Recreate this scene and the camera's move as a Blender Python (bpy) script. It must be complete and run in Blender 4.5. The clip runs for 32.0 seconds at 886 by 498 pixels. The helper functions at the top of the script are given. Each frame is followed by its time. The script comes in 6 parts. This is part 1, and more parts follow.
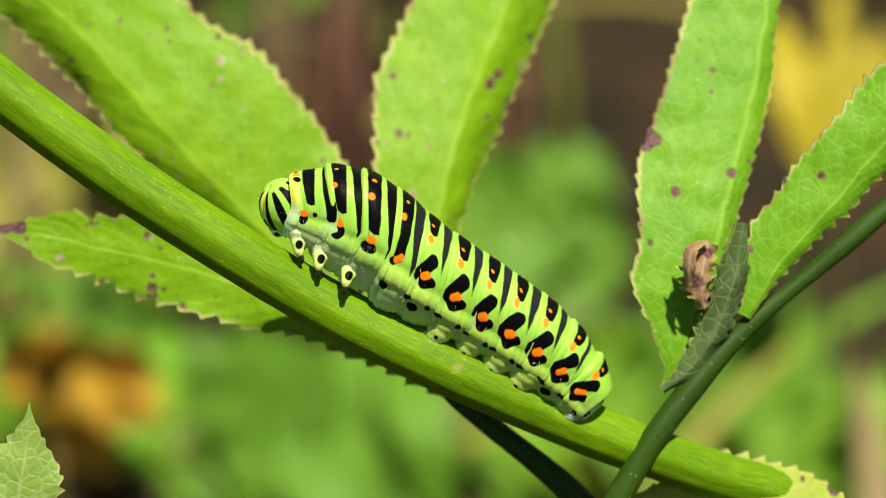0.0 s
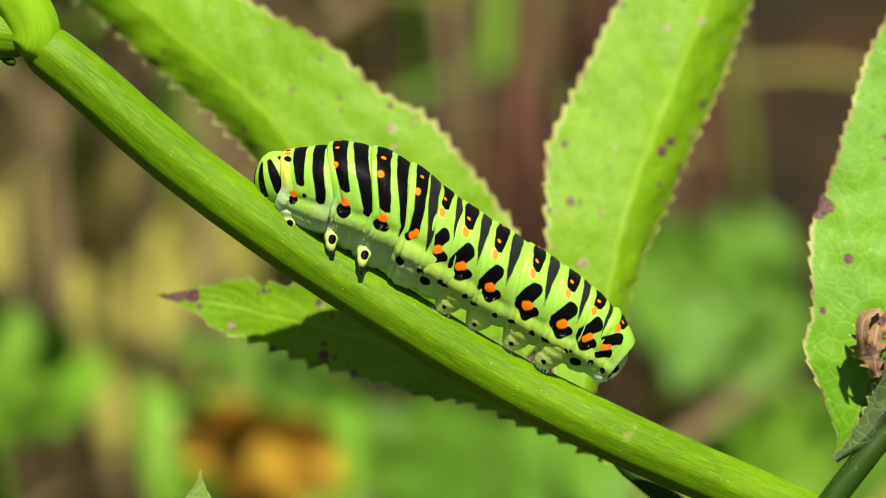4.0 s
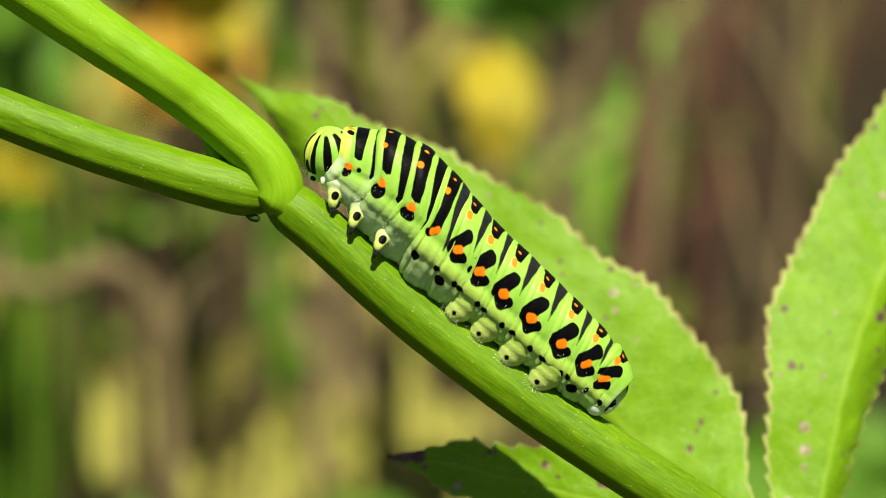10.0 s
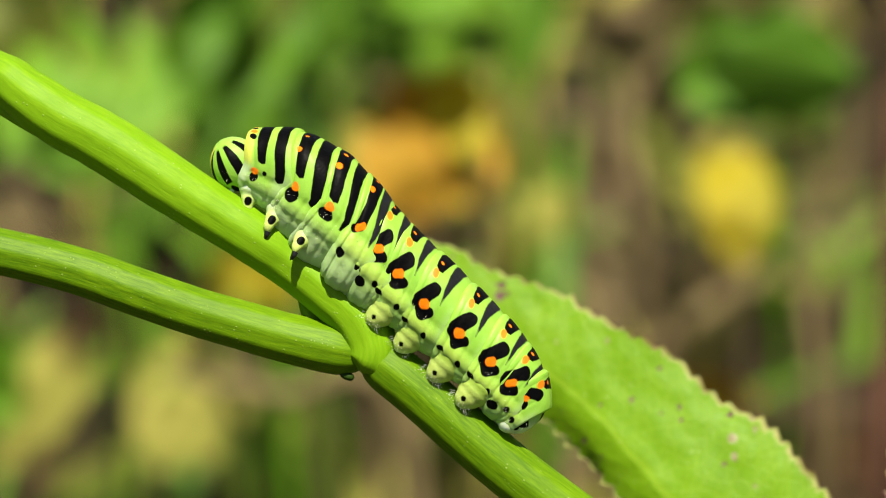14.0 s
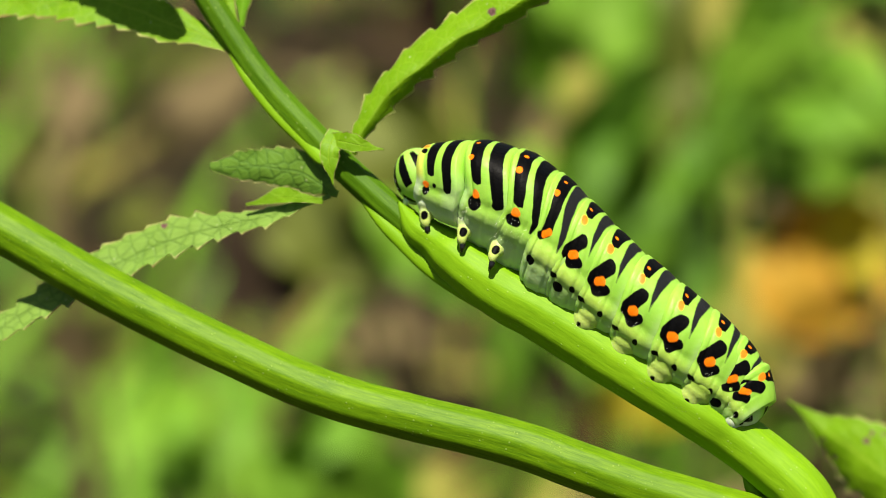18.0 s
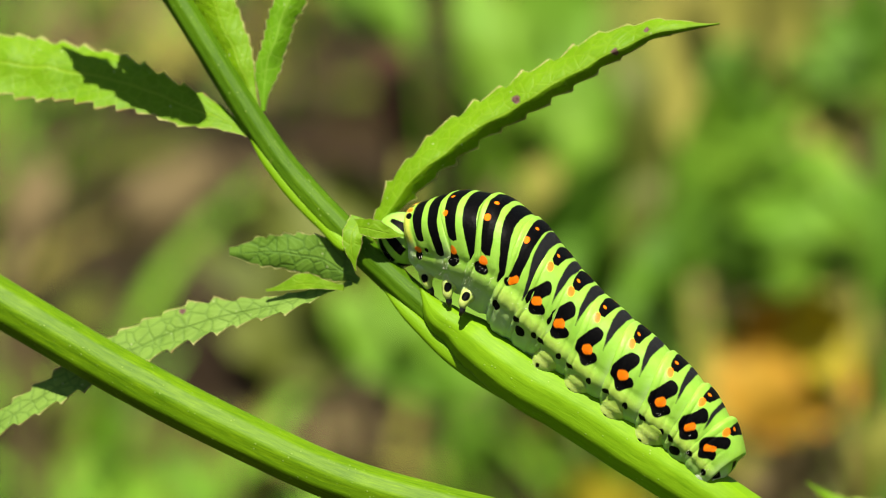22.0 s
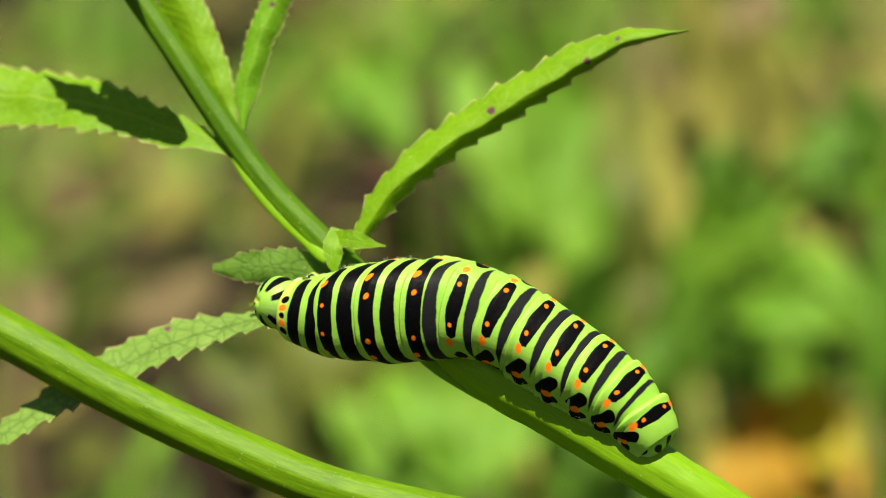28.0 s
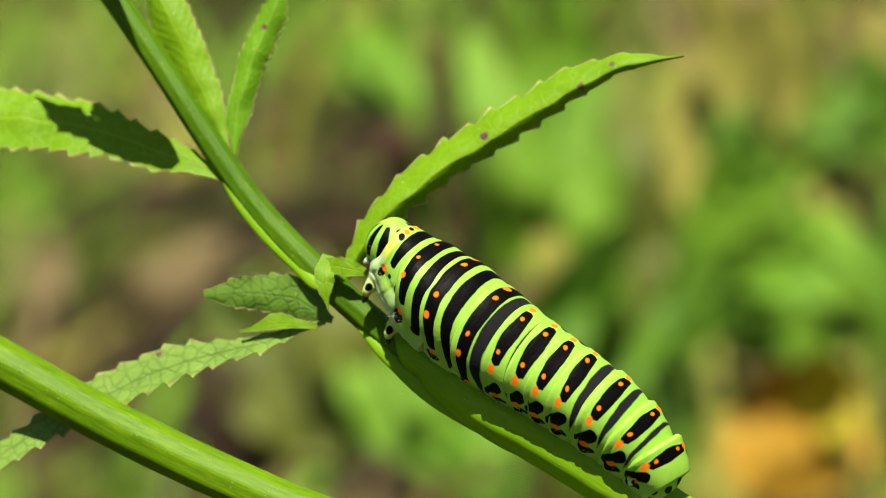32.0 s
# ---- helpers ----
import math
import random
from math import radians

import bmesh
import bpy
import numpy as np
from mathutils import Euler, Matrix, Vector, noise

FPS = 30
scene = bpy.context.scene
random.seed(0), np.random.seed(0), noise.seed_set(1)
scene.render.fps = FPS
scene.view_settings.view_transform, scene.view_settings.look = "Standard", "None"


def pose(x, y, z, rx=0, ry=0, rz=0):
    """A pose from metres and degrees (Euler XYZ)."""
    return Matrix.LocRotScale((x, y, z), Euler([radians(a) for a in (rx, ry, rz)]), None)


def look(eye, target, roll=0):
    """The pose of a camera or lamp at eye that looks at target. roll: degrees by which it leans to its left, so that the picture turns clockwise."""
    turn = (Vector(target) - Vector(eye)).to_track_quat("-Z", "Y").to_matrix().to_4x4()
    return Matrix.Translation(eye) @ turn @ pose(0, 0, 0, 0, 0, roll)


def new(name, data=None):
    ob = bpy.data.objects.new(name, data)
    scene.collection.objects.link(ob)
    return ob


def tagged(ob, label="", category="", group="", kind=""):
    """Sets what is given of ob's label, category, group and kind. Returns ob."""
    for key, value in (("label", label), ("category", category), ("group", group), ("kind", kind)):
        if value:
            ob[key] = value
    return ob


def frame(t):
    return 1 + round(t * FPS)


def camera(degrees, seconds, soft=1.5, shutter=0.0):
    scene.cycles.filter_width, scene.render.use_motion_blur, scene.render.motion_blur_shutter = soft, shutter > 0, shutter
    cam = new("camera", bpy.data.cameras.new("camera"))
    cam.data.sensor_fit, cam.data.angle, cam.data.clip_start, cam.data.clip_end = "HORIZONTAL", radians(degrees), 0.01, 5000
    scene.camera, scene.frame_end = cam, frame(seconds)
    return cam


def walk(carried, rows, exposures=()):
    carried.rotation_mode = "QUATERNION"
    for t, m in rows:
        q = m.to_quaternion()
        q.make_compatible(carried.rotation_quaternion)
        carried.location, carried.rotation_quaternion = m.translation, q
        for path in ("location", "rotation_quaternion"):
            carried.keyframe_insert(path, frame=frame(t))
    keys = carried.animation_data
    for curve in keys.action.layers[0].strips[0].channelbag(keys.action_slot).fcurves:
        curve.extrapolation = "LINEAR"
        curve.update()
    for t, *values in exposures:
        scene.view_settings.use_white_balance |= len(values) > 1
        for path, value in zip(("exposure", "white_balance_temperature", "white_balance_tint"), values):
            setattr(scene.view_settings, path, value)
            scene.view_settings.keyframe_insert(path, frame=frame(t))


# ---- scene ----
# A plan in millimetres: x along the picture, y away from the eye, z up the picture; PLAN lays it into the world.
MM = 0.001
TILT = 25.0
PLAN = Matrix.Translation((0, 0, 0.33)) @ Matrix.Rotation(radians(-TILT), 4, "X")


def plan(p):
    """A point of the plan, in world metres."""
    return PLAN @ (Vector(p) * MM)


def eye_pose(x, y, z, pitch, yaw, roll):
    turn = Matrix.Rotation(radians(yaw), 4, "Z") @ Matrix.Rotation(radians(90 + pitch), 4, "X") @ Matrix.Rotation(radians(roll), 4, "Z")
    return PLAN @ Matrix.Translation(Vector((x, y, z)) * MM) @ turn


# ---- camera ----
cam = camera(16.0, 32.0, 0.9)
cam.data.dof.use_dof = True
cam.data.dof.focus_distance = 0.357
cam.data.dof.aperture_fstop = 15.5
cam.data.dof.aperture_blades = 0
EYE = [
    (0.0, 1.0, -362.5, 2.0, -3.41, -5.93, 0.31),
    (0.5, 3.9, -362.8, 3.1, -3.06, -5.32, 0.01),
    (1.0, 6.1, -362.6, 3.2, -2.81, -4.77, -0.01),
    (1.5, 5.5, -361.9, 4.9, -3.01, -4.66, -0.00),
    (2.0, 7.5, -361.8, 4.1, -2.86, -3.85, -0.12),
    (2.5, 13.9, -362.2, 5.2, -3.01, -2.15, -0.01),
    (3.0, 9.0, -362.1, 3.3, -2.62, -2.26, -0.20),
    (3.5, 5.6, -362.0, 3.3, -2.50, -2.21, -0.00),
    (4.0, 3.5, -362.3, 1.2, -2.07, -2.44, 0.15),
    (4.5, 9.2, -363.0, -1.7, -1.42, -1.30, -0.29),
    (6.5, 4.0, -362.8, -6.3, -0.35, -1.13, -0.31),
    (7.0, 1.0, -363.0, -3.6, -0.68, -1.07, 0.02),
    (7.5, -12.1, -362.9, -6.0, -0.24, -2.51, 0.34),
    (8.0, -19.9, -362.8, -5.3, -0.14, -3.29, 0.78),
    (8.5, -11.4, -362.7, -4.3, 0.14, -1.93, 0.33),
    (9.0, 0.0, -362.6, -0.0, 0.00, -0.00, -0.00),
    (9.5, -9.5, -362.9, -5.2, 1.24, -0.84, -0.00),
    (10.0, -21.4, -363.2, -6.6, 2.01, -2.03, 0.49),
    (10.5, -27.3, -363.3, -6.9, 2.67, -2.62, 0.54),
    (11.0, -22.7, -363.2, -6.3, 3.14, -1.89, 0.26),
    (11.5, -14.0, -362.8, -4.3, 3.26, -0.52, 0.18),
    (12.0, -4.7, -362.6, -0.8, 2.96, 0.99, 0.14),
    (12.5, 0.4, -362.5, 1.2, 2.94, 1.91, 0.00),
    (13.0, 2.5, -362.3, 4.3, 2.74, 2.41, 0.01),
    (13.5, 5.5, -362.3, 3.5, 3.09, 3.42, -0.34),
    (15.5, 19.0, -362.7, 7.8, 3.22, 6.91, 0.50),
    (16.0, 22.3, -362.7, 9.3, 3.68, 7.51, 0.30),
    (16.5, 26.7, -362.5, 13.7, 3.92, 8.46, 0.07),
    (17.0, 36.6, -362.3, 21.8, 3.38, 10.83, -1.13),
    (17.5, 26.3, -362.4, 23.2, 3.28, 12.15, -0.61),
    (18.0, -1.3, -362.5, 13.9, 4.78, 10.95, 0.17),
    (18.5, -6.1, -362.3, 17.9, 4.62, 10.77, 0.48),
    (19.0, -6.5, -362.1, 19.5, 5.26, 10.60, 0.57),
    (19.5, -10.6, -362.1, 18.6, 5.51, 9.87, 0.29),
    (20.0, -11.7, -361.9, 15.1, 6.06, 9.76, 0.44),
    (20.5, -15.1, -361.8, 20.4, 5.27, 9.23, 0.66),
    (21.0, -11.1, -361.8, 16.3, 5.96, 9.87, 0.64),
    (21.5, -14.4, -362.0, 17.1, 5.90, 9.34, 0.64),
    (22.0, -13.4, -362.2, 12.5, 6.63, 9.50, 0.61),
    (22.5, -17.6, -362.3, 11.2, 6.84, 8.86, 0.72),
    (23.0, -20.8, -362.3, 7.7, 7.36, 8.37, 0.53),
    (23.5, -20.6, -362.2, 9.7, 7.02, 8.41, 0.32),
    (24.0, -22.1, -361.9, 7.3, 7.39, 8.18, 0.36),
    (24.5, -22.2, -362.0, 7.6, 7.28, 8.29, 0.20),
    (25.0, -21.4, -362.4, -5.1, 9.22, 8.59, 0.09),
    (25.5, -26.4, -362.8, -6.1, 9.48, 7.66, -0.04),
    (27.5, -17.0, -363.8, -5.6, 9.61, 8.60, -0.67),
    (28.0, -9.4, -363.9, -7.2, 9.79, 9.70, -0.82),
    (28.5, -7.8, -363.7, -15.8, 11.10, 9.95, -0.89),
    (29.0, -13.2, -363.6, -6.4, 9.56, 9.63, -1.02),
    (29.5, -18.8, -363.2, -7.8, 9.52, 9.59, -1.18),
    (30.0, -28.5, -363.2, -5.1, 9.06, 8.79, 0.17),
    (30.5, -23.0, -363.1, -3.8, 9.10, 9.27, -0.10),
    (31.0, -18.9, -363.0, 5.3, 7.98, 9.41, -0.22),
    (31.5, -11.5, -362.8, 4.9, 8.22, 9.94, -0.74),
    (32.0, -5.8, -362.8, 4.8, 8.45, 10.14, -0.64),
]
walk(cam, [(r[0], eye_pose(*r[1:])) for r in EYE], [(0.0, 0.66, 7000, 9), (32.0, 0.66, 7000, 9)])

# ---- sun and sky ----
SUN_PLAN = Vector((0.11, -0.67, 0.73)).normalized()
SUN = PLAN.to_3x3() @ SUN_PLAN
world = bpy.data.worlds.new("sky")
scene.world = world
world.use_nodes = True
wn = world.node_tree
sky = wn.nodes.new("ShaderNodeTexSky")
sky.sky_type = "NISHITA"
sky.sun_disc = False
sky.sun_elevation = math.asin(SUN.z)
sky.sun_rotation = math.atan2(SUN.x, SUN.y)
wn.links.new(sky.outputs[0], wn.nodes["Background"].inputs[0])
wn.nodes["Background"].inputs[1].default_value = 0.045
sun = new("sun", bpy.data.lights.new("sun", "SUN"))
sun.data.energy = 5.0
sun.data.angle = radians(0.5)
sun.data.color = (1.0, 0.95, 0.86)
sun.matrix_world = look(SUN * 5, (0, 0, 0))


# ---- material helpers ----
def material(name, rough=0.5, spec=0.5):
    m = bpy.data.materials.new(name)
    m.use_nodes = True
    nt = m.node_tree
    b = nt.nodes["Principled BSDF"]
    b.inputs["Roughness"].default_value = rough
    b.inputs["Specular IOR Level"].default_value = spec
    return m, nt, b


def node(nt, kind, **sockets):
    n = nt.nodes.new(kind)
    for k, v in sockets.items():
        s = n.inputs[k.replace("_", " ")]
        if hasattr(v, "is_output"):
            nt.links.new(v, s)
        else:
            s.default_value = v
    return n


def math_node(nt, op, a, b=0.0, clamp=False):
    n = nt.nodes.new("ShaderNodeMath")
    n.operation, n.use_clamp = op, clamp
    for s, v in zip(n.inputs, (a, b)):
        if hasattr(v, "is_output"):
            nt.links.new(v, s)
        else:
            s.default_value = v
    return n.outputs[0]


def step_node(nt, value, lo, hi):
    n = nt.nodes.new("ShaderNodeMapRange")
    nt.links.new(value, n.inputs[0])
    n.inputs[1].default_value, n.inputs[2].default_value = lo, hi
    return n.outputs[0]


def mix(nt, fac, a, b):
    n = nt.nodes.new("ShaderNodeMix")
    n.data_type = "RGBA"
    for s, v in ((n.inputs[0], fac), (n.inputs[6], a), (n.inputs[7], b)):
        if hasattr(v, "is_output"):
            nt.links.new(v, s)
        else:
            s.default_value = v if s == n.inputs[0] else (*v, 1)
    return n.outputs[2]


def noise_tex(nt, coord, scale, detail=3.0, rough=0.5):
    n = node(nt, "ShaderNodeTexNoise", Scale=scale, Detail=detail, Roughness=rough)
    nt.links.new(coord, n.inputs["Vector"])
    return n.outputs[0]


def bump(nt, b, height, strength, dist):
    n = node(nt, "ShaderNodeBump", Strength=strength, Distance=dist, Height=height)
    nt.links.new(n.outputs[0], b.inputs["Normal"])
    return n


def attr(nt, name):
    n = nt.nodes.new("ShaderNodeAttribute")
    n.attribute_name = name
    return n


def colour(nt, b, c):
    if hasattr(c, "is_output"):
        nt.links.new(c, b.inputs["Base Color"])
    else:
        b.inputs["Base Color"].default_value = (*c, 1)


def thin_leaf(nt, b, col, amount):
    """Lets part of the light through a blade."""
    tr = node(nt, "ShaderNodeBsdfTranslucent")
    nt.links.new(col, tr.inputs[0])
    mx = node(nt, "ShaderNodeMixShader")
    mx.inputs[0].default_value = amount
    nt.links.new(b.outputs[0], mx.inputs[1])
    nt.links.new(tr.outputs[0], mx.inputs[2])
    nt.links.new(mx.outputs[0], nt.nodes["Material Output"].inputs[0])


def leaf_material(name, light, dark, vein, net=1.0, rough=0.5, through_light=0.28):
    """A serrate leaf's blade: midrib and side veins from its own coordinates, a fine net between them, and the dry margin and spots of the attribute."""
    m, nt, b = material(name, rough, 0.22)
    uv = nt.nodes.new("ShaderNodeUVMap").outputs[0]
    sep = node(nt, "ShaderNodeSeparateXYZ", Vector=uv)
    across, along = sep.outputs[0], sep.outputs[1]
    tc = nt.nodes.new("ShaderNodeTexCoord").outputs["Object"]
    n1 = noise_tex(nt, tc, 140, 3)
    n2 = noise_tex(nt, tc, 900, 3)
    base = mix(nt, step_node(nt, n1, 0.3, 0.7), light, dark)
    base = mix(nt, math_node(nt, "MULTIPLY", step_node(nt, n2, 0.4, 0.75), 0.35), base, [c * 0.7 for c in light])
    # veins
    out = math_node(nt, "ABSOLUTE", across)
    mid = step_node(nt, out, 0.075, 0.02)
    wob = math_node(nt, "MULTIPLY", math_node(nt, "SUBTRACT", n1, 0.5), 1.6)
    ph = math_node(nt, "ADD", math_node(nt, "SUBTRACT", math_node(nt, "MULTIPLY", along, 17.0), math_node(nt, "MULTIPLY", out, 2.6)), wob)
    saw = math_node(nt, "ABSOLUTE", math_node(nt, "SUBTRACT", math_node(nt, "FRACT", ph), 0.5))
    side = math_node(nt, "MULTIPLY", step_node(nt, saw, 0.07, 0.01), 0.35)
    vo = node(nt, "ShaderNodeTexVoronoi", Scale=620.0)
    vo.feature = "DISTANCE_TO_EDGE"
    nt.links.new(tc, vo.inputs["Vector"])
    netv = math_node(nt, "MULTIPLY", step_node(nt, vo.outputs["Distance"], 0.12, 0.0), 0.45 * net)
    veins = math_node(nt, "MAXIMUM", math_node(nt, "MAXIMUM", mid, side), netv)
    col = mix(nt, math_node(nt, "MULTIPLY", veins, 0.55), base, vein)
    at = attr(nt, "marks")
    rgb = node(nt, "ShaderNodeSeparateColor")
    nt.links.new(at.outputs["Color"], rgb.inputs[0])
    n3 = noise_tex(nt, tc, 1800, 3)
    rim = step_node(nt, math_node(nt, "ADD", rgb.outputs[0], math_node(nt, "MULTIPLY", n3, 0.35)), 0.98, 1.12)
    col = mix(nt, math_node(nt, "MULTIPLY", rim, 0.8), col, mix(nt, step_node(nt, n1, 0.52, 0.62), (0.58, 0.52, 0.22), (0.30, 0.15, 0.09)))
    spot = step_node(nt, math_node(nt, "ADD", rgb.outputs[1], math_node(nt, "MULTIPLY", math_node(nt, "SUBTRACT", n3, 0.5), 0.45)), 0.47, 0.58)
    pale = step_node(nt, math_node(nt, "ADD", rgb.outputs[2], math_node(nt, "MULTIPLY", math_node(nt, "SUBTRACT", n3, 0.5), 0.6)), 0.47, 0.62)
    col = mix(nt, spot, col, mix(nt, step_node(nt, n3, 0.3, 0.7), (0.045, 0.016, 0.016), (0.24, 0.13, 0.11)))
    col = mix(nt, math_node(nt, "MULTIPLY", pale, 0.75), col, mix(nt, step_node(nt, n3, 0.4, 0.6), (0.58, 0.46, 0.38), (0.28, 0.17, 0.11)))
    # tiny pale dots, scattered in patches
    pale_dot = node(nt, "ShaderNodeTexVoronoi", Scale=900.0)
    nt.links.new(tc, pale_dot.inputs["Vector"])
    pale_dots = math_node(nt, "MULTIPLY", step_node(nt, pale_dot.outputs["Distance"], 0.16, 0.08), step_node(nt, noise_tex(nt, tc, 500, 1), 0.52, 0.62))
    col = mix(nt, math_node(nt, "MULTIPLY", pale_dots, 0.45), col, (0.60, 0.68, 0.35))
    colour(nt, b, col)
    h = math_node(nt, "ADD", math_node(nt, "MULTIPLY", math_node(nt, "MAXIMUM", mid, side), -0.8), math_node(nt, "ADD", math_node(nt, "MULTIPLY", netv, -0.8), math_node(nt, "MULTIPLY", n2, 0.35)))
    h = math_node(nt, "SUBTRACT", h, math_node(nt, "MULTIPLY", spot, 0.6))
    bump(nt, b, h, 0.5, 0.00015)
    rr = math_node(nt, "ADD", rough - 0.08, math_node(nt, "MULTIPLY", n2, 0.2))
    nt.links.new(rr, b.inputs["Roughness"])
    thin_leaf(nt, b, col, through_light)
    return m


LEAF = leaf_material("leaf_green", (0.195, 0.395, 0.007), (0.145, 0.325, 0.004), (0.30, 0.49, 0.03))
LEAF_DEEP = leaf_material("leaf_deep_green", (0.155, 0.375, 0.010), (0.11, 0.305, 0.007), (0.30, 0.52, 0.06))
LEAF_UNDER = leaf_material("leaf_grey_green_underside", (0.25, 0.42, 0.07), (0.19, 0.34, 0.05), (0.10, 0.21, 0.03), net=2.2, rough=0.6)
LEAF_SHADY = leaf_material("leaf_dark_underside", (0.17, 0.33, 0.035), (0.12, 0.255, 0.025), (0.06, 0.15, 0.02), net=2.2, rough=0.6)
LEAF_CURLED = leaf_material("leaf_withered", (0.10, 0.17, 0.045), (0.06, 0.11, 0.03), (0.18, 0.25, 0.10), net=2.2, rough=0.65)
LEAF_YELLOW = leaf_material("leaf_yellowing", (0.36, 0.44, 0.03), (0.25, 0.38, 0.03), (0.45, 0.5, 0.15))
LEAF_PALE = leaf_material("leaf_pale", (0.27, 0.42, 0.08), (0.20, 0.34, 0.05), (0.40, 0.5, 0.2), net=1.5)


def stem_material(name, light, dark, ridge=1.0):
    """Ribbed green stalk with fine pale dots; its coordinates run round (x) and along (y, in mm)."""
    m, nt, b = material(name, 0.5, 0.12)
    uv = nt.nodes.new("ShaderNodeUVMap").outputs[0]
    mp = node(nt, "ShaderNodeMapping", Vector=uv)
    mp.inputs["Scale"].default_value = (60, 0.35, 1)
    streak = noise_tex(nt, mp.outputs[0], 1.0, 4, 0.6)
    mp2 = node(nt, "ShaderNodeMapping", Vector=uv)
    mp2.inputs["Scale"].default_value = (14, 0.08, 1)
    broad = noise_tex(nt, mp2.outputs[0], 1.0, 2)
    tc = nt.nodes.new("ShaderNodeTexCoord").outputs["Object"]
    n1 = noise_tex(nt, tc, 60, 2)
    col = mix(nt, step_node(nt, streak, 0.35, 0.7), dark, light)
    col = mix(nt, math_node(nt, "MULTIPLY", step_node(nt, broad, 0.35, 0.7), 0.5), col, dark)
    col = mix(nt, math_node(nt, "MULTIPLY", step_node(nt, n1, 0.45, 0.75), 0.35), col, [c * 1.25 for c in light])
    vo = node(nt, "ShaderNodeTexVoronoi", Scale=1500.0)
    nt.links.new(tc, vo.inputs["Vector"])
    dots = math_node(nt, "MULTIPLY", step_node(nt, vo.outputs["Distance"], 0.22, 0.1), step_node(nt, noise_tex(nt, tc, 700, 1), 0.5, 0.62))
    col = mix(nt, math_node(nt, "MULTIPLY", dots, 0.3), col, (0.42, 0.55, 0.15))
    scar = step_node(nt, noise_tex(nt, tc, 210, 2), 0.74, 0.8)
    col = mix(nt, math_node(nt, "MULTIPLY", scar, 0.6), col, (0.28, 0.25, 0.07))
    colour(nt, b, col)
    h = math_node(nt, "ADD", math_node(nt, "MULTIPLY", streak, ridge * 0.5), math_node(nt, "MULTIPLY", dots, 0.4))
    bump(nt, b, h, 0.4, 0.00015)
    return m


STEM = stem_material("stalk_green", (0.15, 0.285, 0.005), (0.07, 0.165, 0.003))
STEM_TOP = stem_material("upper_stalk_green", (0.095, 0.205, 0.005), (0.04, 0.11, 0.003))
STEM_LIME = stem_material("sheath_lime_green", (0.20, 0.385, 0.010), (0.135, 0.30, 0.006))
# darker than the petioles' own green: the leaves' shade is put into the colour
STEM_DARK = stem_material("petiole_green_with_shade", (0.032, 0.075, 0.006), (0.016, 0.042, 0.004))


DRY = leaf_material("dry_brown", (0.42, 0.27, 0.09), (0.16, 0.08, 0.05), (0.50, 0.42, 0.30), through_light=0.1, rough=0.7)


# ---- geometry helpers ----
def catmull(pts, n):
    """n + 1 points and fractions along a smooth curve through pts."""
    pts = [Vector(p) for p in pts]
    ext = [2 * pts[0] - pts[1]] + pts + [2 * pts[-1] - pts[-2]]
    dense = []
    for i in range(1, len(ext) - 2):
        a, b, c, d = ext[i - 1:i + 3]
        for k in range(24):
            u = k / 24
            dense.append(0.5 * ((2 * b) + (c - a) * u + (2 * a - 5 * b + 4 * c - d) * u * u + (3 * b - a - 3 * c + d) * u ** 3))
    dense.append(pts[-1])
    run = [0.0]
    for p, q in zip(dense, dense[1:]):
        run.append(run[-1] + (q - p).length)
    out, j = [], 0
    for i in range(n + 1):
        s = run[-1] * i / n
        while j < len(run) - 2 and run[j + 1] < s:
            j += 1
        w = (s - run[j]) / max(run[j + 1] - run[j], 1e-9)
        out.append(dense[j].lerp(dense[j + 1], w))
    return out, run[-1]


def lerp_list(vals, u):
    x = u * (len(vals) - 1)
    i = min(int(x), len(vals) - 2)
    w = x - i
    w = w * w * (3 - 2 * w)
    return vals[i] * (1 - w) + vals[i + 1] * w


def mesh_object(name, verts, faces, mat, parent=None, label="", uvs=None, smooth=True):
    me = bpy.data.meshes.new(name)
    me.from_pydata([tuple(Vector(v) * MM) for v in verts], [], faces)
    me.materials.append(mat)
    if uvs is not None:
        layer = me.uv_layers.new(name="UVMap")
        idx = np.empty(len(me.loops), dtype=np.int32)
        me.loops.foreach_get("vertex_index", idx)
        layer.data.foreach_set("uv", np.array(uvs, dtype=np.float32)[idx].ravel())
    if smooth:
        me.polygons.foreach_set("use_smooth", [True] * len(me.polygons))
    me.update()
    ob = new(name, me)
    if parent is not None:
        ob.parent = parent
    if label:
        ob["label"] = label
    return ob


def thing(name, label, category, group="", kind="", at=None):
    e = new(name)
    e.matrix_world = at if at is not None else PLAN
    e.empty_display_size = 0.01
    return tagged(e, label, category, group, kind)


